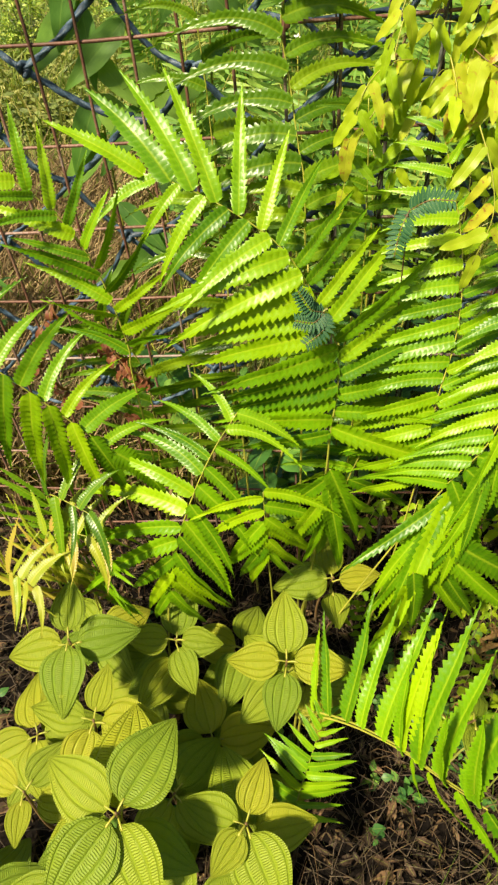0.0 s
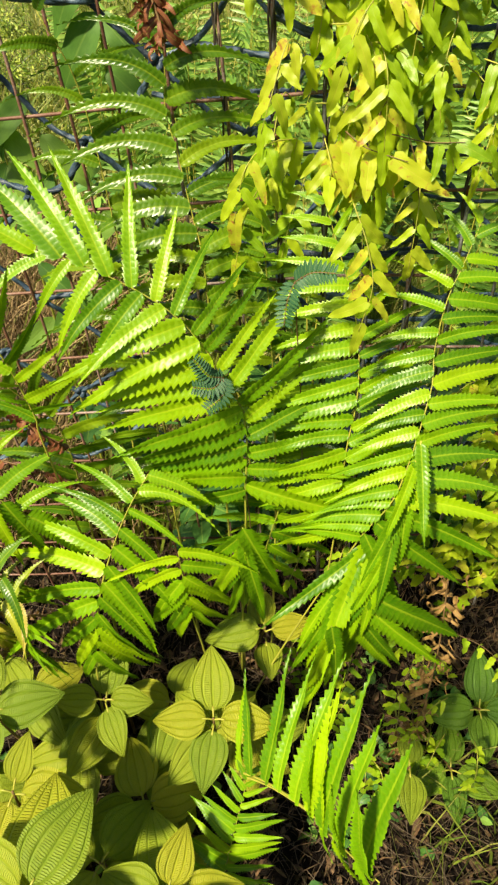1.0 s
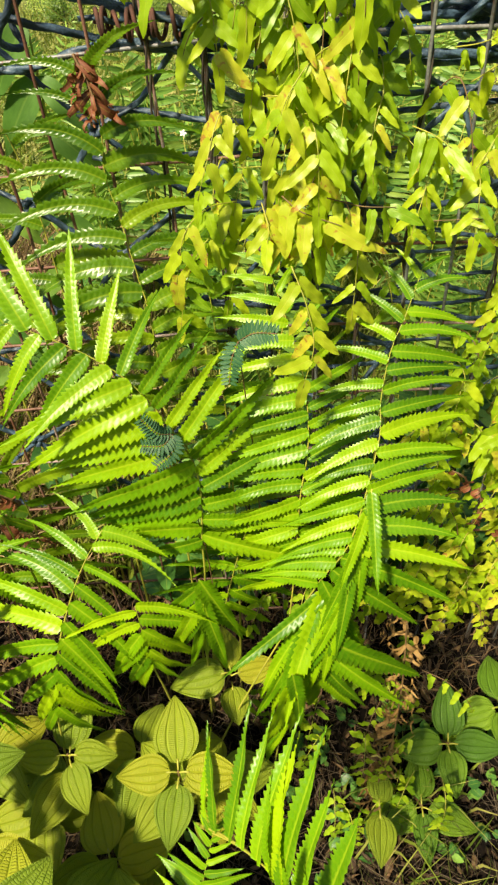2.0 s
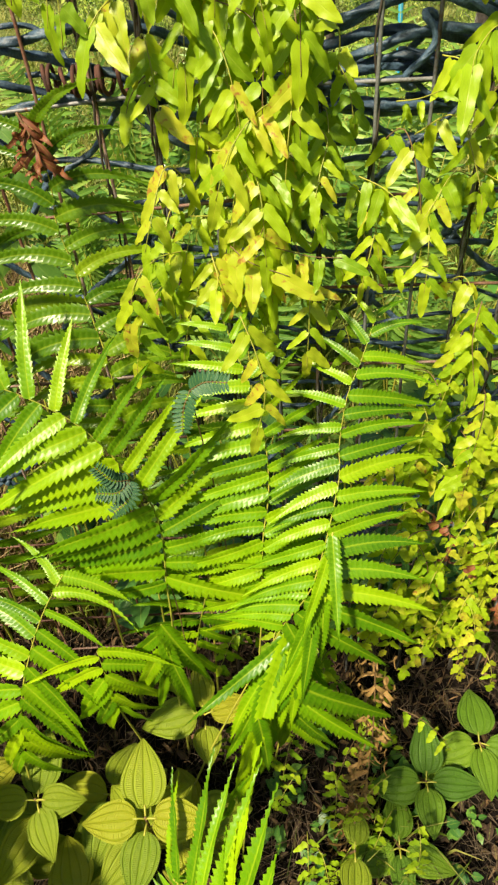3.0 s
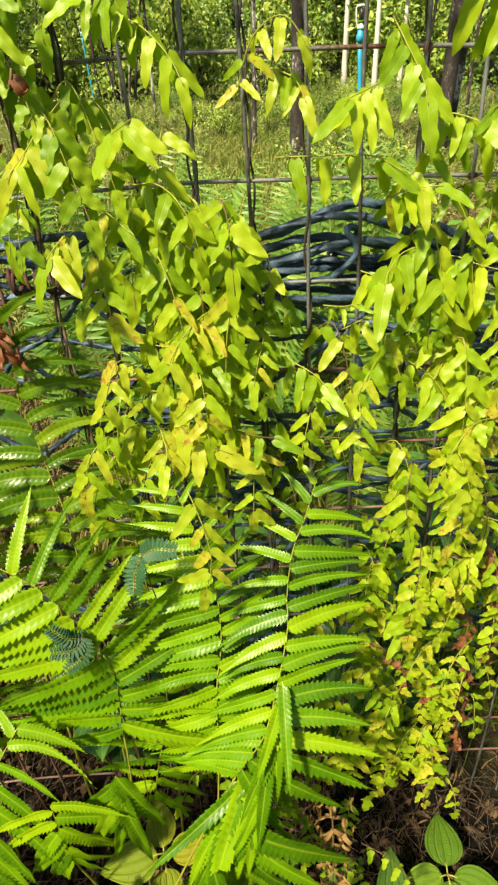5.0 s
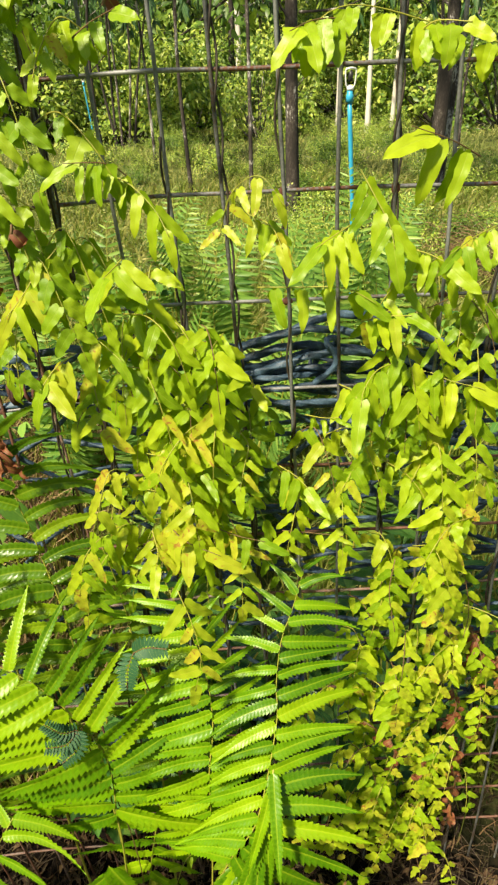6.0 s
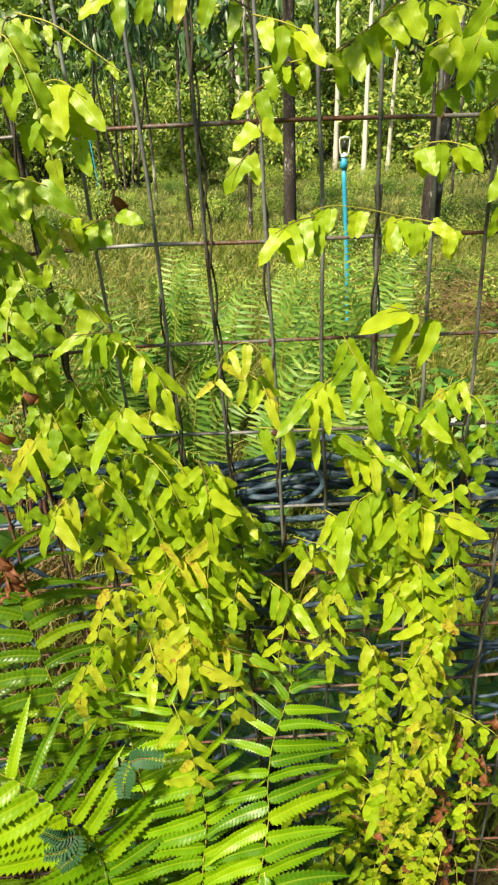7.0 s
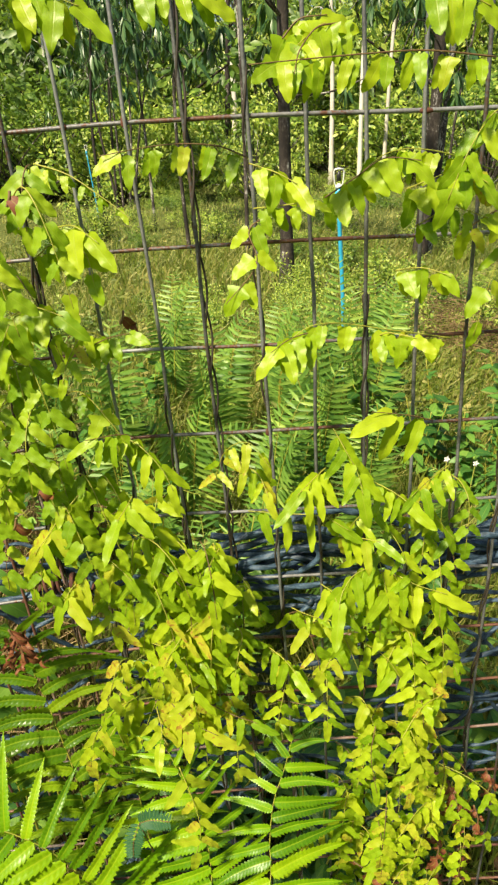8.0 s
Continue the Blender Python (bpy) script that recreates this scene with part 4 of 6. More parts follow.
trail(906, 8, 0.046, 0.05, (0.328, 0.700, 1.170), (0.364, 0.688, 1.172), (0.405, 0.676, 1.173), (0.433, 0.664, 1.161))
trail(907, 14, 0.042, 0.05, (0.429, 0.700, 1.121), (0.462, 0.688, 1.176), (0.507, 0.676, 1.184), (0.550, 0.664, 1.138))
trail(908, 8, 0.056, 0.90, (0.157, 0.672, 1.219), (0.137, 0.664, 1.199), (0.124, 0.656, 1.183), (0.108, 0.648, 1.166))
trail(909, 6, 0.054, 0.40, (0.151, 0.670, 1.121), (0.137, 0.660, 1.113), (0.123, 0.650, 1.097))
trail(910, 9, 0.044, 0.05, (0.149, 0.700, 1.445), (0.179, 0.688, 1.464), (0.199, 0.676, 1.451), (0.205, 0.664, 1.430))
trail(911, 9, 0.044, 0.05, (0.154, 0.700, 1.394), (0.139, 0.688, 1.403), (0.126, 0.676, 1.397), (0.116, 0.664, 1.375))
trail(912, 9, 0.036, 0.05, (0.203, 0.700, 1.370), (0.185, 0.688, 1.380), (0.169, 0.676, 1.358), (0.164, 0.664, 1.341))
trail(913, 7, 0.044, 0.1, (0.130, 0.700, 1.346), (0.113, 0.688, 1.352), (0.093, 0.676, 1.335))
trail(914, 10, 0.02, 0.0, (0.163, 0.700, 1.521), (0.192, 0.688, 1.512), (0.219, 0.676, 1.495), (0.243, 0.664, 1.478))
trail(915, 9, 0.054, 1.0, (0.232, 0.610, 0.880), (0.246, 0.590, 0.849), (0.253, 0.575, 0.814), (0.244, 0.570, 0.769))
trail(916, 10, 0.036, 0.6, (0.294, 0.690, 1.217), (0.307, 0.678, 1.256), (0.330, 0.666, 1.270), (0.350, 0.654, 1.247))
trail(917, 14, 0.036, 0.05, (0.516, 0.640, 1.579), (0.463, 0.628, 1.583), (0.414, 0.616, 1.581), (0.337, 0.604, 1.576))
trail(918, 8, 0.036, 0.05, (0.402, 0.640, 1.602), (0.385, 0.628, 1.598), (0.372, 0.616, 1.584), (0.367, 0.604, 1.570))
trail(919, 7, 0.048, 0.05, (0.180, 0.640, 1.621), (0.199, 0.640, 1.625), (0.227, 0.640, 1.616))
trail(920, 8, 0.042, 0.05, (0.259, 0.640, 1.629), (0.292, 0.640, 1.627), (0.318, 0.640, 1.619))
trail(921, 8, 0.046, 0.05, (0.363, 0.640, 1.594), (0.375, 0.640, 1.605), (0.394, 0.640, 1.607))
trail(922, 8, 0.046, 0.05, (0.459, 0.640, 1.623), (0.483, 0.640, 1.619), (0.508, 0.640, 1.609))
trail(940, 7, 0.046, 0.03, (0.207, 0.690, 1.273), (0.226, 0.678, 1.264), (0.244, 0.666, 1.246), (0.254, 0.654, 1.228))
trail(941, 5, 0.054, 0.05, (0.207, 0.690, 1.203), (0.202, 0.672, 1.200), (0.195, 0.654, 1.196))
trail(942, 8, 0.036, 0.05, (0.209, 0.690, 1.117), (0.226, 0.678, 1.113), (0.247, 0.666, 1.105), (0.257, 0.654, 1.090))
trail(943, 6, 0.046, 0.10, (0.158, 0.690, 1.137), (0.177, 0.672, 1.137), (0.201, 0.654, 1.121))
trail(944, 11, 0.029, 0.10, (0.211, 0.690, 1.066), (0.228, 0.678, 1.058), (0.235, 0.666, 1.036), (0.232, 0.654, 1.003))
trail(945, 8, 0.041, 0.20, (0.192, 0.690, 1.004), (0.211, 0.678, 1.007), (0.232, 0.666, 1.006), (0.248, 0.654, 0.982))
trail(946, 4, 0.038, 0.10, (0.294, 0.690, 1.130), (0.285, 0.672, 1.126), (0.281, 0.654, 1.125))
trail(947, 3, 0.046, 0.60, (0.322, 0.690, 1.063), (0.319, 0.672, 1.090), (0.310, 0.654, 1.103))
trail(948, 9, 0.036, 0.20, (0.306, 0.690, 1.021), (0.314, 0.678, 1.011), (0.308, 0.666, 0.991), (0.303, 0.654, 0.971))
trail(949, 6, 0.044, 0.20, (0.242, 0.690, 1.001), (0.257, 0.672, 0.994), (0.272, 0.654, 0.987))
trail(950, 9, 0.051, 0.00, (0.417, 0.690, 1.269), (0.428, 0.678, 1.249), (0.439, 0.666, 1.228), (0.442, 0.654, 1.211))
trail(951, 7, 0.038, 0.40, (0.321, 0.690, 1.237), (0.339, 0.672, 1.230), (0.347, 0.654, 1.215))
trail(952, 6, 0.054, 0.00, (0.410, 0.690, 1.224), (0.392, 0.672, 1.219), (0.375, 0.654, 1.214))
trail(953, 7, 0.046, 0.05, (0.463, 0.690, 1.203), (0.478, 0.672, 1.201), (0.493, 0.654, 1.195))
trail(954, 6, 0.046, 0.20, (0.542, 0.690, 1.219), (0.516, 0.672, 1.214), (0.491, 0.654, 1.205))
trail(955, 7, 0.046, 0.05, (0.426, 0.690, 1.136), (0.443, 0.672, 1.146), (0.463, 0.654, 1.152))
trail(956, 7, 0.058, 0.05, (0.469, 0.690, 1.093), (0.443, 0.678, 1.090), (0.428, 0.666, 1.075), (0.423, 0.654, 1.063))
trail(957, 8, 0.058, 0.10, (0.475, 0.690, 1.083), (0.494, 0.678, 1.085), (0.513, 0.666, 1.080), (0.543, 0.654, 1.075))
trail(958, 8, 0.056, 0.10, (0.455, 0.690, 0.981), (0.484, 0.678, 0.965), (0.502, 0.666, 0.943), (0.514, 0.654, 0.912))
trail(959, 5, 0.049, 0.05, (0.347, 0.690, 0.977), (0.364, 0.672, 0.973), (0.376, 0.654, 0.967))
trail(960, 5, 0.023, 0.00, (0.374, 0.690, 1.038), (0.389, 0.672, 1.043), (0.402, 0.654, 1.052))
trail(961, 6, 0.044, 0.05, (0.408, 0.690, 1.071), (0.421, 0.672, 1.067), (0.425, 0.654, 1.038))
trail(962, 6, 0.038, 0.10, (0.548, 0.690, 0.983), (0.562, 0.672, 0.972), (0.571, 0.654, 0.947))
trail(963, 8, 0.028, 0.05, (0.350, 0.690, 0.887), (0.387, 0.672, 0.895), (0.415, 0.654, 0.903))
trail(964, 8, 0.044, 0.20, (0.477, 0.660, 0.861), (0.469, 0.642, 0.827), (0.475, 0.624, 0.781))
trail(965, 8, 0.044, 0.15, (0.518, 0.660, 0.850), (0.526, 0.642, 0.795), (0.519, 0.624, 0.749))
trail(966, 4, 0.059, 0.50, (0.491, 0.660, 0.638), (0.491, 0.642, 0.627), (0.479, 0.624, 0.624))
trail(967, 7, 0.033, 0.10, (0.558, 0.660, 0.847), (0.567, 0.642, 0.792), (0.558, 0.624, 0.765))
trail(968, 6, 0.058, 0.90, (0.225, 0.660, 0.927), (0.243, 0.642, 0.918), (0.279, 0.624, 0.911))
trail(969, 5, 0.051, 0.80, (0.206, 0.660, 0.921), (0.212, 0.642, 0.904), (0.210, 0.624, 0.897))
trail(970, 7, 0.046, 0.50, (0.268, 0.660, 0.924), (0.298, 0.642, 0.922), (0.326, 0.624, 0.927))
trail(980, 5, 0.046, 0.00, (0.340, 0.690, 1.515), (0.361, 0.675, 1.508), (0.376, 0.660, 1.500))
trail(981, 10, 0.049, 0.00, (0.400, 0.670, 1.488), (0.423, 0.660, 1.503), (0.442, 0.650, 1.516), (0.468, 0.640, 1.514))
trail(982, 10, 0.046, 0.05, (0.470, 0.680, 1.491), (0.485, 0.670, 1.498), (0.509, 0.660, 1.506), (0.527, 0.650, 1.495))
trail(983, 7, 0.031, 0.00, (0.343, 0.690, 1.480), (0.366, 0.675, 1.483), (0.392, 0.660, 1.487))
trail(984, 9, 0.034, 0.05, (0.483, 0.690, 1.460), (0.509, 0.675, 1.475), (0.535, 0.660, 1.468))
trail(985, 6, 0.046, 0.00, (0.469, 0.690, 1.423), (0.489, 0.675, 1.427), (0.509, 0.660, 1.422))
trail(986, 6, 0.057, 0.00, (0.175, 0.680, 1.472), (0.195, 0.665, 1.475), (0.216, 0.650, 1.463))
trail(987, 7, 0.043, 0.00, (0.408, 0.650, 1.607), (0.388, 0.635, 1.600), (0.369, 0.620, 1.586))
trail(988, 4, 0.062, 0.10, (0.514, 0.680, 1.277), (0.483, 0.665, 1.291), (0.445, 0.650, 1.303))
trail(989, 6, 0.054, 0.00, (0.396, 0.680, 1.374), (0.371, 0.665, 1.372), (0.352, 0.650, 1.365))
trail(990, 7, 0.037, 0.00, (0.180, 0.700, 1.361), (0.206, 0.685, 1.375), (0.229, 0.670, 1.383))
trail(991, 7, 0.046, 0.00, (0.126, 0.680, 1.401), (0.151, 0.665, 1.411), (0.178, 0.650, 1.406))
trail(992, 8, 0.038, 0.00, (0.224, 0.690, 1.268), (0.208, 0.675, 1.282), (0.176, 0.660, 1.285))
trail(993, 7, 0.043, 0.00, (0.452, 0.690, 1.361), (0.463, 0.675, 1.370), (0.485, 0.660, 1.368))

# ---- dark stems wound round the upright wires ----
for i, (x, z0, z1) in enumerate(((0.3095, 0.95, 1.80), (0.467, 0.9, 1.40), (0.257, 0.6, 1.30), (0.152, 0.4, 1.5), (0.0995, 0.2, 1.7))):
    st = thing("bare_vine", (x, FENCE_Y, 0.0), "dark dry vine stem twisted round a fence wire", "vine", "dry stems on the fence")
    for k in range(2):
        pts = [fence_point(x, z) + Vector((0.0032 * math.cos(z * 58 + k * 3.0 + i) + 0.002 * noise.noise(Vector((i, z * 9, k))), 0.0032 * math.sin(z * 58 + k * 3.0 + i), 0)) for z in np.arange(0.0, z1, 0.012)]
        part("stem", tube("stem", pts, 0.0012, STEM_DARK, 5), st)

# ---- broad-leaved shrubs in front ----
SHRUB_LEAVES = [leaf_mesh("leaf", SHRUB, 0.345 + 0.02 * (i % 3), 18, 12, 0.10 + 0.10 * (i % 3), 0.22, 0.010, i * 1.9) for i in range(6)]
SHRUB_LEAVES_SHADED = [leaf_mesh("leaf", SHRUB_SHADED, 0.30 + 0.02 * (i % 3), 18, 12, 0.10 + 0.10 * (i % 3), 0.22, 0.010, i * 1.9) for i in range(3)]


def shrub(top, spots, label, deep=False, seed=0, foot=None):
    """A broad-leaved shoot: stem to the ground, leaves as (turn in degrees, length, drop, tilt)."""
    r = random.Random(seed)
    top = Vector(top)
    foot = Vector(foot or (top.x + r.uniform(-0.03, 0.03), top.y + r.uniform(0.0, 0.05), 0.0))
    ob = thing("broadleaf_shrub", foot, label, "shrub", "broad-leaved shrubs before the fence")
    line = spline([foot, foot.lerp(top, 0.5) + jitter(r, 0.012), top], 16)
    part("stem", tube("stem", line, [0.0028 - 0.0012 * i / 16 for i in range(17)], STEM_RED, 7), ob)
    # deep picks the leaves whose colour holds the shade.
    stock = SHRUB_LEAVES_SHADED if deep else SHRUB_LEAVES
    for turn, length, drop, tilt in spots:
        a = radians(turn)
        out = Vector((math.cos(a), math.sin(a), 0))
        at = top - UP * drop
        along = (out * math.cos(radians(tilt)) + UP * math.sin(radians(tilt)) + Vector((0, -0.12, 0))).normalized()
        face = (UP * 0.85 + Vector((0, -0.5, 0)) - out * 0.15 + jitter(r, 0.12)).normalized()
        stalk = spline([at - UP * 0.004, at + along * 0.008, at + along * 0.016], 4)
        leaf = new("leaf", stock[r.randrange(len(stock))])
        leaf.parent = ob
        leaf.matrix_basis = Matrix.Translation(-foot) @ blade(at + along * 0.010, along, face, length, r.uniform(0.92, 1.1))
        bit = new("leaf_stalk", tube("leaf_stalk", [p - at for p in stalk], 0.0013, STEM, 5))
        bit.parent = leaf
        bit.matrix_basis = leaf.matrix_basis.inverted() @ Matrix.Translation(at - foot)
    return ob


PALE = "pale yellow-green broad leaves with ladder-like ribs"
shrub((0.082, 0.398, 0.267), [(0, 0.078, 0, 5), (180, 0.072, 0, 5), (95, 0.085, 0.002, 25), (262, 0.075, 0.015, -10), (50, 0.07, 0.04, 0), (225, 0.08, 0.045, -5), (135, 0.08, 0.05, 5)], PALE, seed=1)
shrub((-0.211, 0.386, 0.312), [(100, 0.072, 0, 20), (-85, 0.085, 0.0, -10), (190, 0.075, 0.012, 0), (20, 0.082, 0.015, 10), (240, 0.06, 0.05, 0)], PALE, seed=2)
shrub((-0.094, 0.186, 0.330), [(65, 0.098, 0, 15), (150, 0.092, 0.004, 10), (235, 0.100, 0.0, -10), (-55, 0.098, 0.008, -10), (95, 0.12, 0.03, 5), (200, 0.09, 0.06, 0), (-20, 0.085, 0.05, -5), (270, 0.09, 0.07, 0)], PALE + ", largest shoot", seed=3)
shrub((-0.162, 0.300, 0.271), [(80, 0.06, 0, 30), (170, 0.075, 0, 5), (-100, 0.07, 0.004, -10), (0, 0.085, 0.006, 5), (-40, 0.07, 0.04, 0)], PALE, seed=4)
shrub((-0.085, 0.440, 0.224), [(0, 0.062, 0, 5), (180, 0.066, 0, 5), (-60, 0.072, 0.01, -5), (90, 0.09, 0.012, 15), (-120, 0.09, 0.05, -5), (215, 0.08, 0.06, 0)], PALE, seed=5)
shrub((0.042, 0.205, 0.250), [(75, 0.060, 0, 25), (235, 0.055, 0, 0), (-60, 0.090, 0.004, -5), (160, 0.075, 0.010, 0), (20, 0.08, 0.05, 0), (110, 0.10, 0.05, 0)], PALE, seed=6)
shrub((-0.235, 0.22, 0.24), [(150, 0.07, 0, 0), (60, 0.06, 0, 10), (-80, 0.05, 0, 5), (0, 0.06, 0.03, 0)], PALE, seed=7)
shrub((0.150, 0.555, 0.235), [(190, 0.085, 0, 5), (20, 0.07, 0.01, 0), (100, 0.07, 0.01, 10), (280, 0.06, 0.03, 0)], PALE, seed=8)
shrub((-0.02, 0.33, 0.14), [(20, 0.085, 0, 0), (110, 0.09, 0, 0), (200, 0.085, 0, 0), (290, 0.08, 0, 0), (60, 0.08, 0.04, 0)], PALE, seed=9)
shrub((-0.13, 0.40, 0.12), [(10, 0.085, 0, 0), (100, 0.09, 0, 0), (190, 0.085, 0, 0), (280, 0.09, 0, 0)], PALE, seed=10)
shrub((-0.17, 0.14, 0.16), [(10, 0.09, 0, 0), (100, 0.10, 0, 0), (190, 0.085, 0, 0), (280, 0.09, 0, 0)], PALE, seed=11)
shrub((-0.02, 0.12, 0.16), [(30, 0.09, 0, 0), (120, 0.10, 0, 0), (210, 0.085, 0, 0), (300, 0.09, 0, 0)], PALE, seed=12)
shrub((0.505, 0.50, 0.085), [(85, 0.085, 0, 35), (0, 0.085, 0, 0), (180, 0.085, 0, 0), (265, 0.07, 0, 0), (45, 0.09, 0.04, 0)], "broad leaves with ladder-like ribs, shade put into their green", True, 13)
shrub((0.45, 0.42, 0.045), [(85, 0.075, 0, 10), (-20, 0.08, 0, 0), (190, 0.085, 0, 0), (265, 0.07, 0, 0)], "broad leaves with ladder-like ribs, shade put into their green", True, 14)
shrub((0.61, 0.56, 0.085), [(85, 0.085, 0, 10), (-20, 0.09, 0, 0), (190, 0.085, 0, 0), (265, 0.08, 0, 0)], "broad leaves with ladder-like ribs, shade put into their green", True, 15)
shrub((0.372, 0.40, 0.105), [(260, 0.07, 0, 10), (80, 0.06, 0.01, 0)], "yellowing broad leaf with a brown edge near the soil", seed=16)
for i, (x, y, z) in enumerate(((-0.28, 0.32, 0.14), (-0.06, 0.25, 0.17), (0.03, 0.28, 0.10), (-0.22, 0.47, 0.16), (0.01, 0.47, 0.15), (-0.30, 0.12, 0.12), (0.02, 0.09, 0.10), (0.12, 0.45, 0.10))):
    shrub((x, y, z), [(20 + 37 * i, 0.085, 0, 0), (112 + 37 * i, 0.09, 0, 5), (205 + 37 * i, 0.085, 0.004, -5), (290 + 37 * i, 0.08, 0, 0), (70 + 37 * i, 0.075, 0.035, 0), (250 + 37 * i, 0.08, 0.04, 0)], PALE + " close to the soil", seed=40 + i)


# ---- behind the fence ----
SIMPLE_PINNA = leaf_mesh("simple_pinna", FERN_FAR, 0.075, 5, 2, 0.15, 0.3, 0.01, 0, "oblong")


def frond_poses(points, facing, longest, pairs, bare, r, droop=0.1):
    line = spline(points, 40)
    out = []
    for i in range(pairs):
        s = i / (pairs - 1)
        for hand in (-1, 1):
            k = min((bare + (1 - bare) * s) * 40, 39.9)
            a = line[int(k)].lerp(line[int(k) + 1], k - int(k))
            t = (line[min(int(k) + 2, 40)] - line[max(int(k) - 1, 0)]).normalized()
            n = (facing - t * facing.dot(t)).normalized()
            angle = radians(between(s, (0, 0.4, 0.8, 1), (95, 80, 66, 34)))
            along = t * math.cos(angle) + t.cross(n) * hand * math.sin(angle) - UP * droop * r.uniform(0.3, 1.2)
            size = longest * between(s, (0, 0.15, 0.45, 0.75, 1), (0.55, 0.85, 1, 0.7, 0.12)) * r.uniform(0.9, 1.1)
            out.append(blade(a, along, n + jitter(r, 0.25), size))
    return out


def far_fern(at, high, fronds, seed, label="upright green fern clump in grass behind the fence"):
    r = random.Random(seed)
    at = Vector((at[0], at[1], rise(at[0], at[1])))
    plant = thing("fern_clump", at, label, "fern", "ferns behind the fence")
    for i in range(fronds):
        a = r.uniform(0, 2 * math.pi)
        out = Vector((math.cos(a), math.sin(a), 0)) * r.uniform(0.10, 0.42) * high
        h = high * r.uniform(0.7, 1.08)
        pts = [at, at + out * 0.15 + UP * h * 0.45, at + out * 0.5 + UP * h * 0.85, at + out + UP * h * r.uniform(0.86, 1.0)]
        line = spline(pts, 24)
        stalk = part("frond", tube("frond", [p for p in line], [0.0035 - 0.0028 * k / 24 for k in range(25)], STEM, 5), plant)
        face = (out.normalized() * -0.3 + UP * 0.8 + Vector((0, -0.5, 0))).normalized()
        leaves = new("foliage", many("foliage", SIMPLE_PINNA, frond_poses(pts, face, 0.125 * high ** 0.6, 26, 0.18, r), FERN_FAR))
        leaves.parent = stalk
        leaves.matrix_basis = Matrix.Identity(4)
        tagged(leaves, "", "", "", "stuff")


for i, (x, y, h, n) in enumerate(((0.25, 1.35, 0.72, 5), (0.62, 1.45, 0.60, 5), (0.05, 1.7, 0.75, 6), (0.45, 2.1, 0.85, 5), (-0.15, 2.4, 0.95, 6),
                                  (0.72, 2.5, 0.95, 5), (0.30, 2.9, 0.9, 5), (0.98, 2.75, 0.95, 4), (0.88, 2.9, 1.0, 6), (0.80, 2.0, 0.72, 5), (1.18, 2.1, 0.42, 5), (0.45, 1.10, 0.42, 5),
                                  (-0.6, 3.0, 0.9, 7), (0.0, 3.6, 0.9, 6), (0.80, 1.45, 0.62, 4), (0.15, 2.2, 0.8, 5), (0.6, 3.3, 0.95, 6),
                                  (0.35, 1.7, 0.65, 4), (-0.25, 1.9, 0.75, 7), (0.70, 1.15, 0.42, 5), (0.25, 2.6, 0.9, 5), (1.35, 3.9, 0.8, 5))):
    far_fern((x, y), h, n, 200 + i)

WEED_LEAF = leaf_mesh("weed_leaf_shape", WEED, 0.26, 6, 4, 0.2, 0.25, 0.02, 0, "ovate")
LONG_LEAF = leaf_mesh("long_leaf_shape", WEED, 0.12, 6, 2, 0.35, 0.25, 0.02, 0, "lance")


def weed(at, high, leaves, size, seed, shape=WEED_LEAF, label="leafy green weed growing behind the fence"):
    r = random.Random(seed)
    at = Vector((at[0], at[1], rise(at[0], at[1])))
    plant = thing("weed", at, label, "weed", "weeds behind the fence")
    stems, faces, poses = [], [], []
    for k in range(4):
        lean = jitter(r, 0.22 * high)
        line = spline([at, at + UP * high * 0.5 + lean * 0.4, at + UP * high * r.uniform(0.75, 1.0) + Vector((lean.x, lean.y, 0))], 10)
        v, f = tube_data(line, 0.002, 5, len(stems))
        stems += v
        faces += f
        for i in range(leaves // 4):
            p = line[r.randrange(2, 11)]
            a = r.uniform(0, 6.28)
            along = Vector((math.cos(a), math.sin(a), r.uniform(-0.2, 0.5))).normalized()
            poses.append(blade(p, along, UP + jitter(r, 0.4) + Vector((0, -0.3, 0)), size * r.uniform(0.6, 1.2)))
    part("stem", solid("stem", stems, faces, STEM), plant)
    tagged(part("foliage", many("foliage", shape, poses, WEED), plant), "", "", "", "stuff")


r = random.Random(55)
for i in range(34):
    x, y = r.uniform(-0.9, 1.9), 0.95 + 2.6 * r.random() ** 1.4
    weed((x, y), r.uniform(0.25, 0.6), 44, r.uniform(0.05, 0.10), 300 + i, LONG_LEAF if i % 3 == 0 else WEED_LEAF)


for i in range(20):
    weed((r.uniform(0.75, 1.7), r.uniform(1.5, 3.2)), r.uniform(0.3, 0.62), 52, r.uniform(0.06, 0.11), 460 + i, WEED_LEAF if i % 3 else LONG_LEAF)
for i in range(26):
    weed((r.uniform(-0.02, 0.70), r.uniform(0.80, 1.15)), r.uniform(0.25, 0.5), 60, r.uniform(0.05, 0.08), 400 + i, WEED_LEAF if i % 2 else LONG_LEAF)


def drooping_weed(foot, top, leaves, seed):
    """A tall weed with long pointed leaves that hang from its stem, as (height share, sideways, drop, length)."""
    r = random.Random(seed)
    foot, top = Vector(foot), Vector(top)
    plant = thing("tall_weed", foot, "tall weed with long drooping dull green leaves behind the mesh", "weed", "weeds behind the fence")
    line = spline([foot, foot.lerp(top, 0.5) + jitter(r, 0.02), top], 20)
    part("stem", tube("stem", line, [0.003 - 0.0017 * i / 20 for i in range(21)], STEM, 6), plant)
    for share, aside, drop, length in leaves:
        at = line[int(20 * share)]
        along = Vector((aside, -0.25, -drop)).normalized()
        part("leaf", DROOP_LEAVES[r.randrange(3)], plant, blade(at, along, (0.1 * aside, -1, 0.35), length))


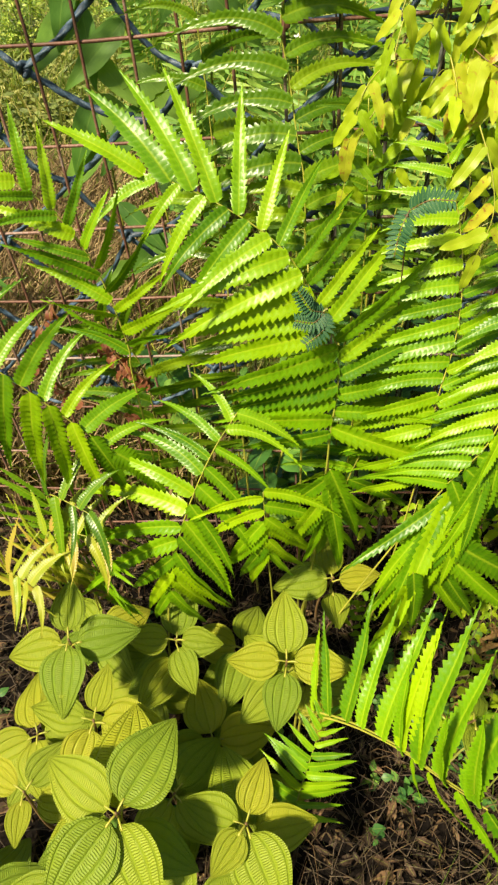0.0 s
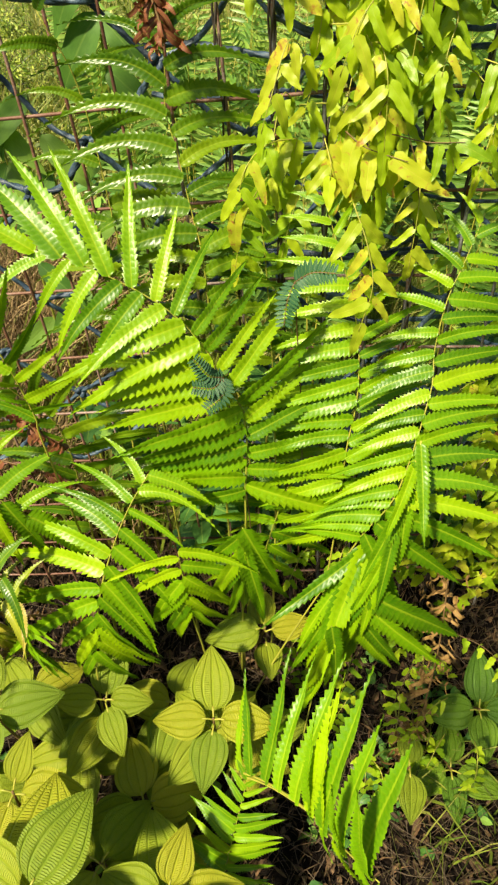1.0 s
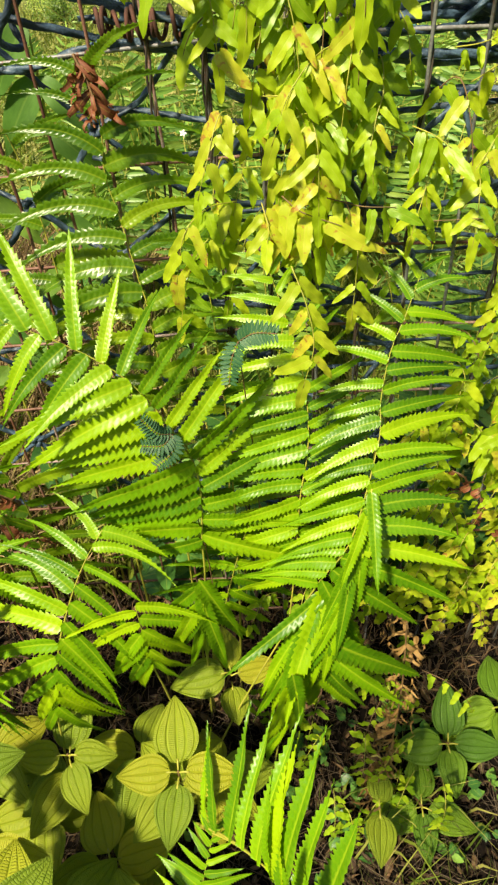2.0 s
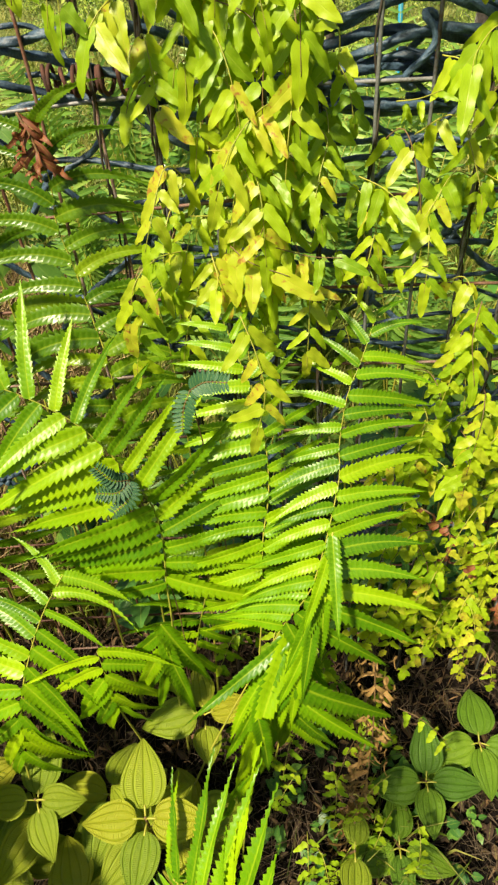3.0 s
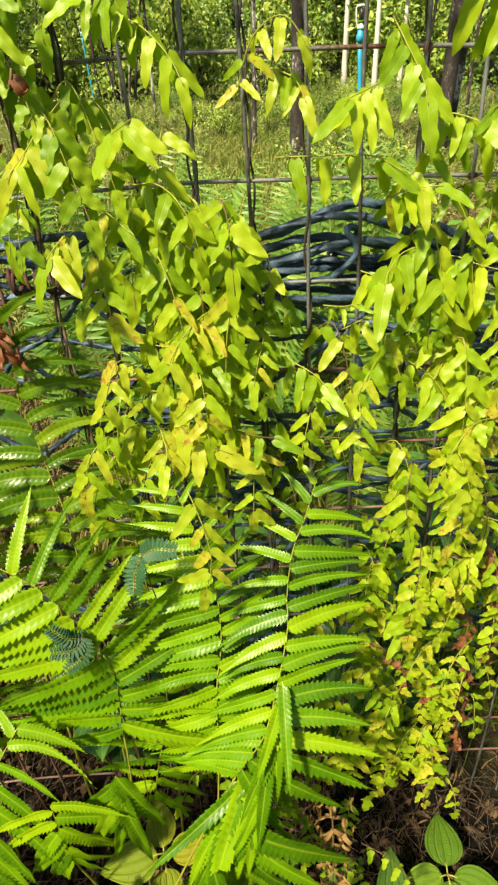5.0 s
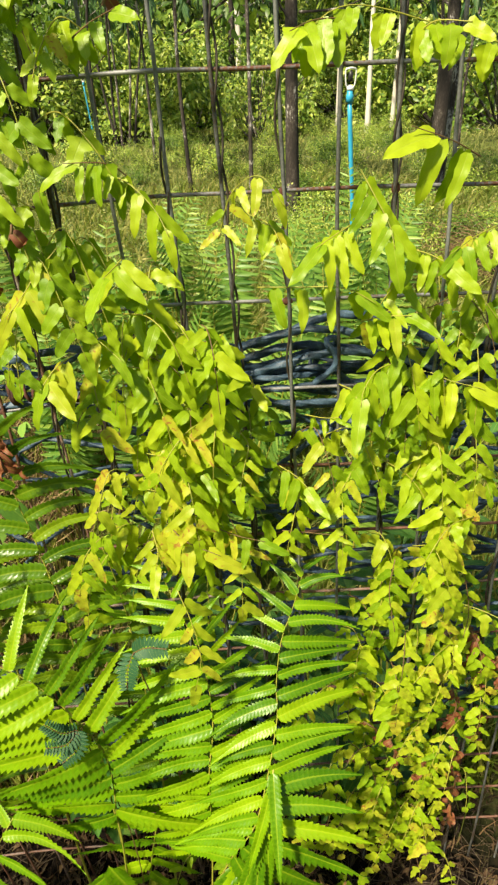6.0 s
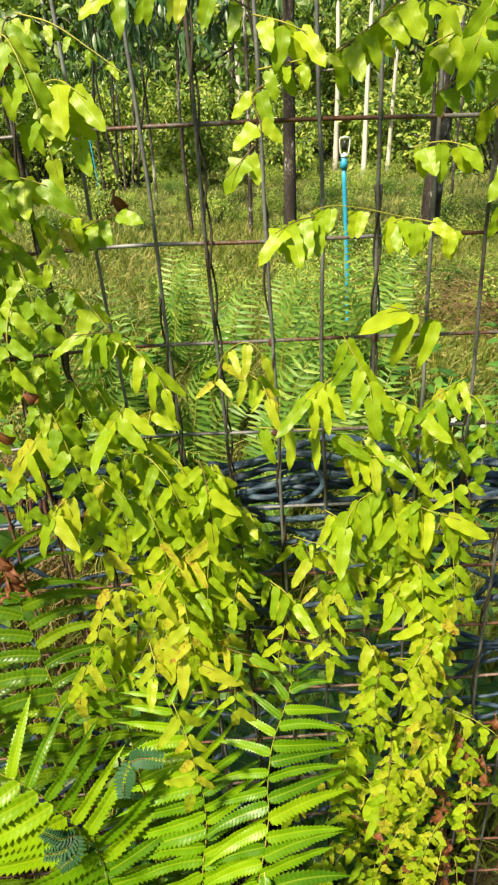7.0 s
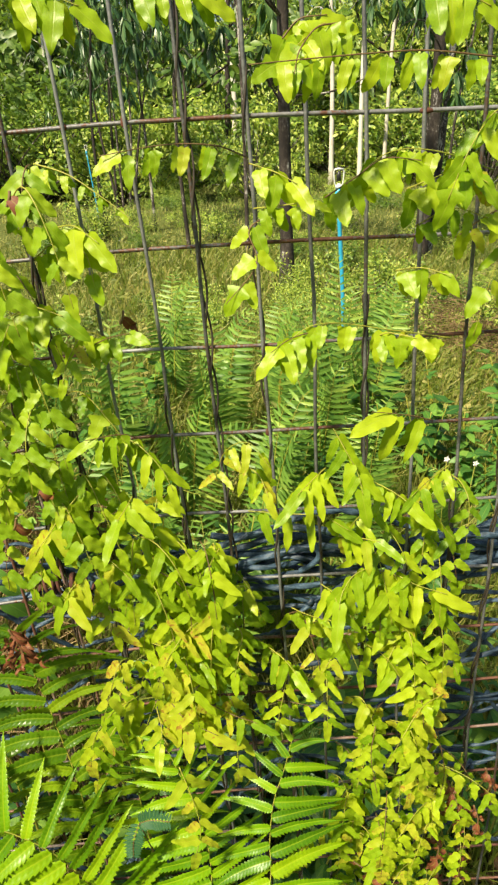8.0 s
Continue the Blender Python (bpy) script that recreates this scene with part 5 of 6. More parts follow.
DROOP_LEAVES = [leaf_mesh("leaf", WEED_BROAD, 0.15 + 0.02 * i, 10, 4, 0.10 + 0.08 * i, 0.25, 0.015, i * 2.0, "ovate", 0.05 * (i - 1)) for i in range(3)]
drooping_weed((-0.17, 0.92, 0.0), (-0.185, 0.85, 0.985), [(1.0, -0.3, 0.8, 0.10), (0.97, 0.1, 1.0, 0.09), (0.95, -0.7, 0.6, 0.11), (0.92, 0.5, 0.5, 0.08), (0.88, -0.5, 0.9, 0.11), (0.85, 0.5, 0.6, 0.10), (0.80, -0.6, 0.6, 0.11), (0.70, 0.6, 0.5, 0.10), (0.60, -0.6, 0.5, 0.10)], 1)
drooping_weed((-0.12, 0.90, 0.0), (-0.135, 0.85, 0.92), [(1.0, -0.8, 0.7, 0.11), (0.95, 0.6, 0.6, 0.09), (0.90, -0.6, 0.8, 0.11), (0.80, 0.7, 0.5, 0.10), (0.70, -0.7, 0.5, 0.10)], 2)
drooping_weed((-0.03, 0.90, 0.0), (-0.035, 0.85, 1.05), [(1.0, -0.6, 0.7, 0.09), (0.97, 0.5, 0.5, 0.08), (0.95, -0.8, 0.9, 0.10), (0.91, 0.7, 0.6, 0.08), (0.88, -0.5, 0.9, 0.09), (0.84, 0.5, 0.6, 0.09), (0.76, -0.6, 0.6, 0.10)], 3)


def grass_field(name, x0, x1, y0, y1, count, tall, seed, label, material=GRASS, thick=0.0022):
    r = random.Random(seed)
    verts, faces, uvs = [], [], []
    for i in range(count):
        x, y = x0 + (x1 - x0) * (r.random() + r.random() + r.random()) / 3, y0 + (y1 - y0) * r.random() ** 1.3
        z = rise(x, y)
        h, a = tall * r.uniform(0.4, 1.2), r.uniform(0, 6.28)
        w = thick * r.uniform(0.7, 1.5) * (1 + y * 0.25)
        lean = Vector((math.cos(a), math.sin(a), 0)) * h * r.uniform(0.1, 0.8)
        side = Vector((-math.sin(a + 1), math.cos(a + 1), 0)) * w
        p = Vector((x, y, z - 0.005))
        n = len(verts)
        for s, k in ((0, 1), (0.5, 0.85), (1, 0.08)):
            q = p + UP * h * (s - 0.25 * s * s) + lean * s * s
            verts += [q - side * k, q + side * k]
            uvs += [(0, s), (1, s)]
        faces += [(n, n + 1, n + 3, n + 2), (n + 2, n + 3, n + 5, n + 4)]
    ob = new(name, solid(name, verts, faces, material, uvs))
    tagged(ob, label, "grass", "", "stuff")


grass_field("grass", -2.6, 3.8, 0.85, 4.8, 20000, 0.28, 1, "mixed green and straw-coloured grass behind the fence")
grass_field("far_grass", -16, 24, 5.0, 24, 32000, 0.18, 2, "rough sunlit grass under the trees", FIELD)
grass_field("mid_grass", -6, 9, 3.4, 10, 17000, 0.26, 4, "tufted green and yellowing grass beyond the ferns")
grass_field("dry_thatch", -1.5, 0.05, 0.84, 2.6, 11000, 0.28, 6, "matted brown dry stalks behind the fence", STRAW)
grass_field("near_grass", -5.0, 5.5, -5.0, -0.2, 15000, 0.13, 9, "short rough grass on the near side of the fence")
grass_field("dry_stalks", -1.0, 1.3, 0.02, 0.95, 8000, 0.08, 3, "dry brown stalks and fine grass on the soil", LITTER, 0.0011)

grass_field("verge_grass", 0.22, 0.66, 0.16, 0.52, 170, 0.15, 12, "thin green grass blades by the low leaves", GRASS, 0.0016)


# ---- litter ----
def litter():
    r = random.Random(8)
    shape = leaf_mesh("litter_shape", LITTER, 0.2, 5, 2, 0.5, 0.6, 0.05, 0, "lance")
    poses = []
    for i in range(6500):
        x, y = r.uniform(-0.7, 0.95), r.uniform(0.02, 1.0)
        a = r.uniform(0, 6.28)
        poses.append(blade((x, y, rise(x, y) + r.uniform(0.002, 0.02)), (math.cos(a), math.sin(a), r.uniform(-0.2, 0.3)), UP + jitter(r, 0.7), r.uniform(0.008, 0.034), r.uniform(0.25, 1.3)))
    tagged(new("leaf_litter", many("leaf_litter", shape, poses, LITTER)), "fallen brown leaves and fern scraps on the soil", "litter", "", "stuff")


litter()


def ground_cover():
    r = random.Random(18)
    shape = leaf_mesh("cover_shape", WEED, 0.34, 4, 2, 0.2, 0.25, 0.02, 0, "ovate")
    poses = []
    for k in range(70):
        x, y = (r.uniform(0.16, 0.68), r.uniform(0.10, 0.62)) if k < 52 else (r.uniform(-0.5, 0.1), r.uniform(0.05, 0.6))
        for i in range(r.randrange(4, 9)):
            a = r.uniform(0, 6.28)
            at = Vector((x, y, rise(x, y) + r.uniform(0.006, 0.05))) + jitter(r, 0.012)
            poses.append(blade(at, (math.cos(a), math.sin(a), r.uniform(-0.1, 0.5)), UP + jitter(r, 0.5), r.uniform(0.010, 0.026)))
    tagged(new("ground_cover", many("ground_cover", shape, poses, WEED)), "small green creeping leaves close to the soil", "ground cover", "", "stuff")
    sticks, faces = [], []
    for k in range(1500):
        x, y = r.uniform(-0.6, 0.8), r.uniform(0.02, 0.8)
        a = r.uniform(0, 6.28)
        go = Vector((math.cos(a), math.sin(a), r.uniform(-0.1, 0.25))) * r.uniform(0.03, 0.16)
        at = Vector((x, y, rise(x, y) + r.uniform(0.003, 0.03)))
        v, f = tube_data(spline([at, at + go * 0.5 + jitter(r, 0.012), at + go], 5), r.uniform(0.0003, 0.0007), 4, len(sticks))
        sticks += v
        faces += f
    tagged(new("twigs", solid("twigs", sticks, faces, TWIG)), "thin brown twigs and runners on the soil", "twigs", "", "stuff")


ground_cover()


def curl_mesh(name, length, width, turns, seed, material):
    """A shrivelled leaflet rolled into a loose curl."""
    r = random.Random(seed)
    verts, faces, uvs = [], [], []
    n = 14
    for i in range(n + 1):
        s = i / n
        a = turns * 2 * math.pi * s * s
        rad = length * (0.30 - 0.18 * s)
        p = Vector((length * 0.55 * s + rad * math.sin(a) * 0.5, 0, rad * (math.cos(a) - 1) * 0.7))
        half = width * math.sin(math.pi * min(1, 0.12 + s * 0.86)) ** 0.6
        for side in (-1, 0, 1):
            verts.append(p + Vector((0, half * side + 0.1 * width * math.sin(s * 9), 0.35 * half * abs(side))))
            uvs.append((0.5 + side / 2, s))
    for i in range(n):
        for k in range(2):
            a = i * 3 + k
            faces.append((a, a + 3, a + 4, a + 1))
    return solid(name, verts, faces, material, uvs)


CURLS = [curl_mesh("curl", 1.0, 0.050 + 0.015 * (i % 3), 0.9 + 0.30 * i, i, DEAD) for i in range(4)]
CRUMPLED = [curl_mesh("curl", 1.0, 0.13 + 0.03 * (i % 3), 0.5 + 0.2 * i, i, DEAD) for i in range(4)]
CURLS_TAN = [curl_mesh("curl", 1.0, 0.028 + 0.012 * (i % 3), 1.0 + 0.35 * i, i, TAN) for i in range(4)]


def dead_frond(points, count, size, seed, label, stock=CURLS):
    r = random.Random(seed)
    foot = Vector(points[0])
    ob = thing("dead_frond", foot, label, "dead fern")
    line = spline(points, 20)
    part("stalk", tube("stalk", line, 0.0013, STEM_RED, 5), ob)
    for i in range(count):
        p = line[int(20 * (i + 0.5) / count)]
        a = r.uniform(0, 6.28)
        along = Vector((math.cos(a), 0.4 * math.sin(a) - 0.2, -0.7)).normalized()
        part("shrivelled_leaflet", stock[r.randrange(4)], ob, blade(p, along, jitter(r, 1.0) + Vector((0, -1, 0.2)), size * r.uniform(0.7, 1.25), r.uniform(0.8, 1.3)))


dead_frond([(0.048, 0.68, 1.042), (0.057, 0.675, 1.023), (0.064, 0.67, 0.999)], 24, 0.042, 1, "shrivelled red-brown fern tip at the fence")
dead_frond([(0.389, 0.52, 0.435), (0.391, 0.48, 0.306), (0.385, 0.45, 0.151), (0.359, 0.42, -0.028)], 90, 0.060, 2, "dry curled tan fern frond hanging to the soil", CURLS_TAN)
dead_frond([(-0.150, 0.60, 0.65), (-0.13, 0.59, 0.62), (-0.095, 0.59, 0.59)], 20, 0.034, 3, "clump of dead rust-brown fern leaflets", CRUMPLED)
dead_frond([(-0.24, 0.66, 0.50), (-0.18, 0.64, 0.50), (-0.10, 0.64, 0.46)], 18, 0.036, 5, "clump of dead rust-brown fern leaflets", CRUMPLED)
dead_frond([(-0.202, 0.6, 0.694), (-0.234, 0.58, 0.627), (-0.208, 0.6, 0.558)], 16, 0.032, 6, "clump of dead rust-brown fern leaflets", CRUMPLED)
dead_frond([(0.17, 0.70, 0.93), (0.165, 0.69, 0.92), (0.16, 0.69, 0.915)], 2, 0.03, 4, "small dead brown leaf caught in the mesh")

dead_frond([(-0.25, 0.50, 0.36), (-0.18, 0.50, 0.35), (-0.10, 0.52, 0.31)], 34, 0.042, 8, "dry tan and orange fern scraps over the litter", CURLS_TAN)
dead_frond([(-0.30, 0.46, 0.28), (-0.22, 0.47, 0.30), (-0.15, 0.49, 0.24)], 30, 0.040, 9, "dry tan and orange fern scraps over the litter", CURLS_TAN)
dead_frond([(0.464, 0.67, 0.55), (0.478, 0.66, 0.547), (0.494, 0.66, 0.52)], 7, 0.028, 7, "few dead rust-brown leaflets in the vine", CRUMPLED)
for i, (x, z) in enumerate(((0.575, 0.60), (0.60, 0.68), (0.545, 0.46), (0.59, 0.50), (0.50, 0.50), (0.615, 0.56), (0.625, 0.66), (0.60, 0.42), (0.63, 0.74), (0.58, 0.72), (0.605, 0.34))):
    dead_frond([(x, 0.655, z + 0.03), (x + 0.008, 0.65, z), (x + 0.004, 0.65, z - 0.04)], 9, 0.026, 30 + i, "few dead rust-brown leaflets in the vine", CRUMPLED)
for i, at in enumerate([(0.141, 0.68, 1.49), (0.218, 0.69, 1.386), (0.09, 0.66, 1.189), (0.123, 0.66, 1.229)]):
    at = Vector(at)
    dead_frond([at, at + Vector((0.003, 0, 0.006)), at + Vector((0.004, 0.002, 0.012))], 1, 0.030, 20 + i, "single dead brown leaf caught in the vine", CRUMPLED)


# ---- feathery leaves of a creeping plant ----
def feather_leaf(points, pairs, size, seed, parent):
    r = random.Random(seed)
    line = spline(points, 20)
    stalk = part("leaf_stalk", tube("leaf_stalk", line, 0.0005, STEM_RED, 4), parent)
    shape = leaf_mesh("feather_shape", FEATHER, 0.17, 4, 2, 0.05, 0.2, 0.0, 0, "oblong")
    poses = []
    for i in range(pairs):
        for hand in (-1, 1):
            k = min(20 * (i + 0.5) / pairs, 19.9)
            p = line[int(k)].lerp(line[int(k) + 1], k - int(k))
            t = (line[min(int(k) + 1, 20)] - line[max(int(k) - 1, 0)]).normalized()
            n = Vector((0.1, -0.8, 0.6))
            poses.append(blade(p, t.cross(n) * hand + t * 0.35, n + jitter(r, 0.1), size * between(i / pairs, (0, 0.3, 1), (0.8, 1, 0.6))))
    tagged(part("foliage", many("foliage", shape, poses, FEATHER), parent), "", "", "", "stuff")
    return stalk


creeper = thing("feathery_creeper", (0.20, 0.64, 0.0), "blue-green feathery paired leaves on a thin creeping stalk", "creeper", "feathery creepers")
part("stem", tube("stem", spline([(0.20, 0.64, 0), (0.20, 0.64, 0.5), (0.180, 0.59, 0.812)], 20), 0.0008, STEM_RED, 5), creeper)
feather_leaf([(0.180, 0.59, 0.812), (0.196, 0.585, 0.824), (0.218, 0.58, 0.826)], 11, 0.015, 1, creeper)
feather_leaf([(0.180, 0.59, 0.812), (0.173, 0.58, 0.797), (0.170, 0.575, 0.772)], 10, 0.014, 2, creeper)
creeper2 = thing("feathery_creeper", (0.12, 0.60, 0.0), "blue-green feathery paired leaves on a thin creeping stalk", "creeper", "feathery creepers")
part("stem", tube("stem", spline([(0.12, 0.60, 0), (0.13, 0.60, 0.4), (0.106, 0.580, 0.705)], 20), 0.0008, STEM_RED, 5), creeper2)
feather_leaf([(0.106, 0.575, 0.708), (0.092, 0.565, 0.718), (0.078, 0.560, 0.742)], 12, 0.013, 3, creeper2)
feather_leaf([(0.106, 0.575, 0.708), (0.106, 0.560, 0.696), (0.088, 0.552, 0.682)], 12, 0.013, 4, creeper2)
feather_leaf([(0.106, 0.575, 0.708), (0.096, 0.560, 0.705), (0.076, 0.552, 0.712)], 12, 0.013, 5, creeper2)


# ---- water riser ----
def lathe(name, at, rings, material, sides=16):
    verts, faces = [], []
    for z, rad in rings:
        for k in range(sides):
            a = 2 * math.pi * k / sides
            verts.append((at[0] + rad * math.cos(a), at[1] + rad * math.sin(a), at[2] + z))
    for i in range(len(rings) - 1):
        for k in range(sides):
            a, b = i * sides + k, i * sides + (k + 1) % sides
            faces.append((a, b, b + sides, a + sides))
    faces.append(tuple(reversed(range(sides))))
    faces.append(tuple((len(rings) - 1) * sides + k for k in range(sides)))
    return solid(name, verts, faces, material)


def riser(at, high=1.28):
    ob = thing("sprinkler_riser", at, "slim blue plastic water pipe with a small white sprinkler head", "sprinkler")
    part("pipe", tube("pipe", spline([(at[0] + 0.05, at[1], at[2] - 0.05), (at[0] + 0.03, at[1], 0.6), (at[0] - 0.02, at[1], high)], 16), 0.011, PIPE, 14), ob)
    top = (at[0] - 0.02, at[1], high - 0.01)
    part("coupling", lathe("coupling", top, [(0, 0.012), (0, 0.018), (0.03, 0.018), (0.035, 0.014), (0.05, 0.014)], PIPE), ob)
    head = part("head", lathe("head", top, [(0.05, 0.010), (0.05, 0.016), (0.06, 0.018), (0.066, 0.010), (0.072, 0.006)], WHITE), ob)
    for sx in (-1, 1):
        line = spline([(top[0] + sx * 0.008, top[1], top[2] + 0.06), (top[0] + sx * 0.020, top[1], top[2] + 0.072), (top[0] + sx * 0.025, top[1], top[2] + 0.125), (top[0] + sx * 0.020, top[1], top[2] + 0.135)], 12)
        part("arm", tube("arm", line, 0.0035, WHITE, 8), ob)
    part("cap", tube("cap", [(top[0] - 0.024, top[1], top[2] + 0.135), (top[0], top[1], top[2] + 0.140), (top[0] + 0.024, top[1], top[2] + 0.135)], 0.005, WHITE, 8), ob)
    part("nozzle", lathe("nozzle", (top[0], top[1], top[2] + 0.085), [(0, 0.006), (0, 0.013), (0.03, 0.011), (0.045, 0.005)], BLACK), ob)


riser((0.955, 3.4, 0.0), 1.26)


# ---- trees and bushes beyond ----
BUSH_LEAF = leaf_mesh("bush_leaf_shape", BUSH, 0.24, 3, 2, 0.2, 0.3, 0.02, 0, "ovate")
HANG_LEAF = leaf_mesh("hanging_leaf_shape", TREE_LEAF, 0.11, 5, 2, 0.15, 0.3, 0.02, 0, "lance", 0.15)


def bush_mesh(seed, leaves, size, spread=0.30):
    r = random.Random(seed)
    hubs = [Vector((r.gauss(0, 0.42), r.gauss(0, 0.42), abs(r.gauss(0.55, 0.35)))) for _ in range(26)]
    poses = []
    for i in range(leaves):
        hub = hubs[r.randrange(26)]
        off = jitter(r, spread)
        p = hub + off * r.random() ** 0.5
        poses.append(blade(p, (off + jitter(r, 0.2) - UP * 0.1).normalized(), UP * 0.7 + jitter(r, 0.6) + Vector((-0.4, -0.6, 0)), size * r.uniform(0.6, 1.3)))
    stems, faces = [], []
    for hub in hubs:
        v, f = tube_data(spline([(0, 0, -0.05), hub * 0.5 + jitter(r, 0.06), hub], 6), [0.012, 0.011, 0.010, 0.008, 0.007, 0.006, 0.004], 5, len(stems))
        stems += v
        faces += f
    return many("foliage", BUSH_LEAF, poses, (BUSH, BUSH, BUSH_DARK)[seed % 3]), solid("branchwork", stems, faces, BARK)


BUSHES = [bush_mesh(i, 2600, 0.075) for i in range(4)]


FAR_BUSHES = [bush_mesh(10 + i, 3600, 0.036 + 0.014 * i, 0.22) for i in range(4)]
TALL_BUSHES = [bush_mesh(20 + i, 5200, 0.022 + 0.008 * i, 0.19) for i in range(4)]


def bush(x, y, scale, seed, label="leafy green undergrowth bush beyond the fence"):
    r = random.Random(seed)
    ob = thing("bush", (x, y, rise(x, y)), label, "bush", "bushes under the trees")
    fo, st = (TALL_BUSHES if scale > 4 else FAR_BUSHES if scale > 1.2 else BUSHES)[seed % 4]
    m = Matrix.Rotation(r.uniform(-0.8, 0.8), 4, "Z") @ Matrix.Diagonal((scale, scale, scale * r.uniform(0.8, 1.2), 1))
    for name, me in (("foliage", fo), ("branchwork", st)):
        child = new(name, me)
        child.parent = ob
        child.matrix_basis = m
        if name == "foliage":
            tagged(child, "", "", "", "stuff")


def low_herbs():
    """Small leaves of creeping herbs, thick over the rough ground."""
    r = random.Random(41)
    poses = []
    for k in range(4400):
        y = 3.2 + 15 * r.random() ** 2.0
        x = r.uniform(-0.45, 0.75) * (y + 2)
        near = rise(x, y)
        for q in range(9):
            a = r.uniform(0, 6.28)
            at = Vector((x, y, near)) + Vector((r.gauss(0, 0.09), r.gauss(0, 0.09), abs(r.gauss(0.03, 0.05))))
            poses.append(blade(at, (math.cos(a), math.sin(a), r.uniform(-0.1, 0.6)), UP + jitter(r, 0.6), r.uniform(0.035, 0.075)))
    tagged(new("low_herbs", many("low_herbs", BUSH_LEAF, poses, FIELD)), "low creeping herbs over rough ground", "herbs", "", "stuff")


low_herbs()
r = random.Random(77)
for i in range(130):
    y = 4.6 + 16 * r.random() ** 1.4
    bush(r.uniform(-0.5, 0.9) * y, y, r.uniform(0.14, 0.34) * (1 + y / 30), i, "low leafy weeds in the rough grass")
for i in range(64):
    y = r.uniform(19, 30)
    bush(r.uniform(-0.55, 0.95) * y, y, r.uniform(1.3, 2.9), 100 + i)
for i in range(90):
    y = r.uniform(30, 46)
    bush(r.uniform(-0.7, 1.05) * y, y, r.uniform(5.0, 10.0), 200 + i, "tall leafy forest edge growth in sun")


# Unseen bushes added behind the camera; they block low sky and raise contrast.
for i in range(22):
    a = math.pi * (1.0 + (i + 0.5) / 22) + r.uniform(-0.05, 0.05)
    q = r.uniform(9, 14)
    bush(q * math.cos(a), q * math.sin(a), r.uniform(2.2, 3.6), 400 + i, "unseen tall bushes added behind the camera to block low sky")


def tree(x, y, girth, high, seed, bark=BARK, lean=0.0, leaves=900, low=2.2, size=0.20, label="slender forest tree with dark bark"):
    """A tapered trunk with limbs and a crown of hanging leaves in loose clusters."""
    r = random.Random(seed)
    at = Vector((x, y, rise(x, y)))
    ob = thing("tree", at, label, "tree", "trees beyond the fence")
    pts = [at - UP * 0.1, at + UP * high * 0.3 + Vector((lean * 0.3, 0, 0)) + jitter(r, 0.08), at + UP * high * 0.65 + Vector((lean * 0.7, 0, 0)) + jitter(r, 0.15), at + UP * high + Vector((lean, 0, 0))]
    line = spline(pts, 30)
    part("trunk", tube("trunk", line, [girth * (1 + 0.5 * math.exp(-i * 0.9)) * (1 - 0.7 * i / 30) for i in range(31)], bark, 12), ob)
    poses = []
    for k in range(16):
        h = r.uniform(low, high) / high
        a0 = line[min(30, int(h * 30))]
        a = r.uniform(0, 6.28)
        reach = r.uniform(0.6, 1.7) * (1.2 - 0.5 * h)
        out = Vector((math.cos(a), math.sin(a), 0)) * reach
        limb = spline([a0, a0 + out * 0.5 + UP * 0.25 * reach, a0 + out + UP * r.uniform(-0.3, 0.3)], 8)
        part("limb", tube("limb", limb, [girth * 0.22 * (1 - 0.8 * i / 8) for i in range(9)], bark, 5), ob)
        for i in range(max(2, leaves // 16 // 12)):
            hub = limb[r.randrange(3, 9)] + jitter(r, 0.30)
            for q in range(12):
                a = r.uniform(0, 6.28)
                out = Vector((math.cos(a), math.sin(a), 0))
                poses.append(blade(hub + out * 0.02 + jitter(r, 0.03), out * r.uniform(0.2, 0.9) - UP * r.uniform(0.5, 1.2), out + UP * 0.6, size * r.uniform(0.6, 1.1)))
    tagged(part("crown", many("crown", HANG_LEAF, poses, TREE_LEAF), ob), "", "", "", "stuff")
    return ob


main_tree = tree(1.08, 7.0, 0.070, 8.5, 1, lean=0.1, low=2.2, leaves=700, size=0.24)
for branch in ([(1.07, 7.0, 1.812), (0.915, 7.0, 2.011), (0.817, 6.8, 2.205)], [(1.121, 7.0, 1.909), (1.497, 6.9, 1.925), (1.86, 6.7, 2.039)]):
    part("branch", tube("branch", spline(branch, 10), [0.013 - 0.0009 * i for i in range(11)], BARK, 6), main_tree, None, "bare thin branch")
tree(3.05, 8.5, 0.088, 8.0, 2, lean=-0.05, low=1.9, leaves=800, size=0.24)
tree(3.22, 8.7, 0.05, 7.0, 6, lean=0.15, low=2.1, leaves=500, size=0.24)
for i, (x, y, low, n) in enumerate(((-0.1, 9.6, 2.65, 620), (0.75, 9.2, 2.75, 560), (-1.7, 12.0, 2.4, 850), (-0.9, 13.0, 2.7, 750), (3.4, 9.8, 2.6, 420), (5.0, 13.0, 3.4, 420))):
    tree(x, y, 0.030, 6.0, 80 + i, lean=0.1 * (i % 3 - 1), low=low, leaves=n, size=0.32, label="slim tree with dark hanging leaves")
for i, (x, lean) in enumerate(((-2.0, -0.7), (-1.92, 0.1), (-1.8, 0.6), (-2.1, 0.3), (-1.7, 1.0))):
    tree(x, 16.0 + 0.1 * i, 0.032, 5.5, 60 + i, lean=lean, low=2.5, leaves=520, size=0.24, label="dark thin-stemmed tree with drooping leaves")
tree(4.75, 20.0, 0.07, 14, 8, PALE_BARK, 0.1, 500, 6, 0.3, "pale-barked slender forest tree")
tree(5.60, 20.5, 0.06, 14, 9, PALE_BARK, 0.2, 500, 6, 0.3, "pale-barked slender forest tree")
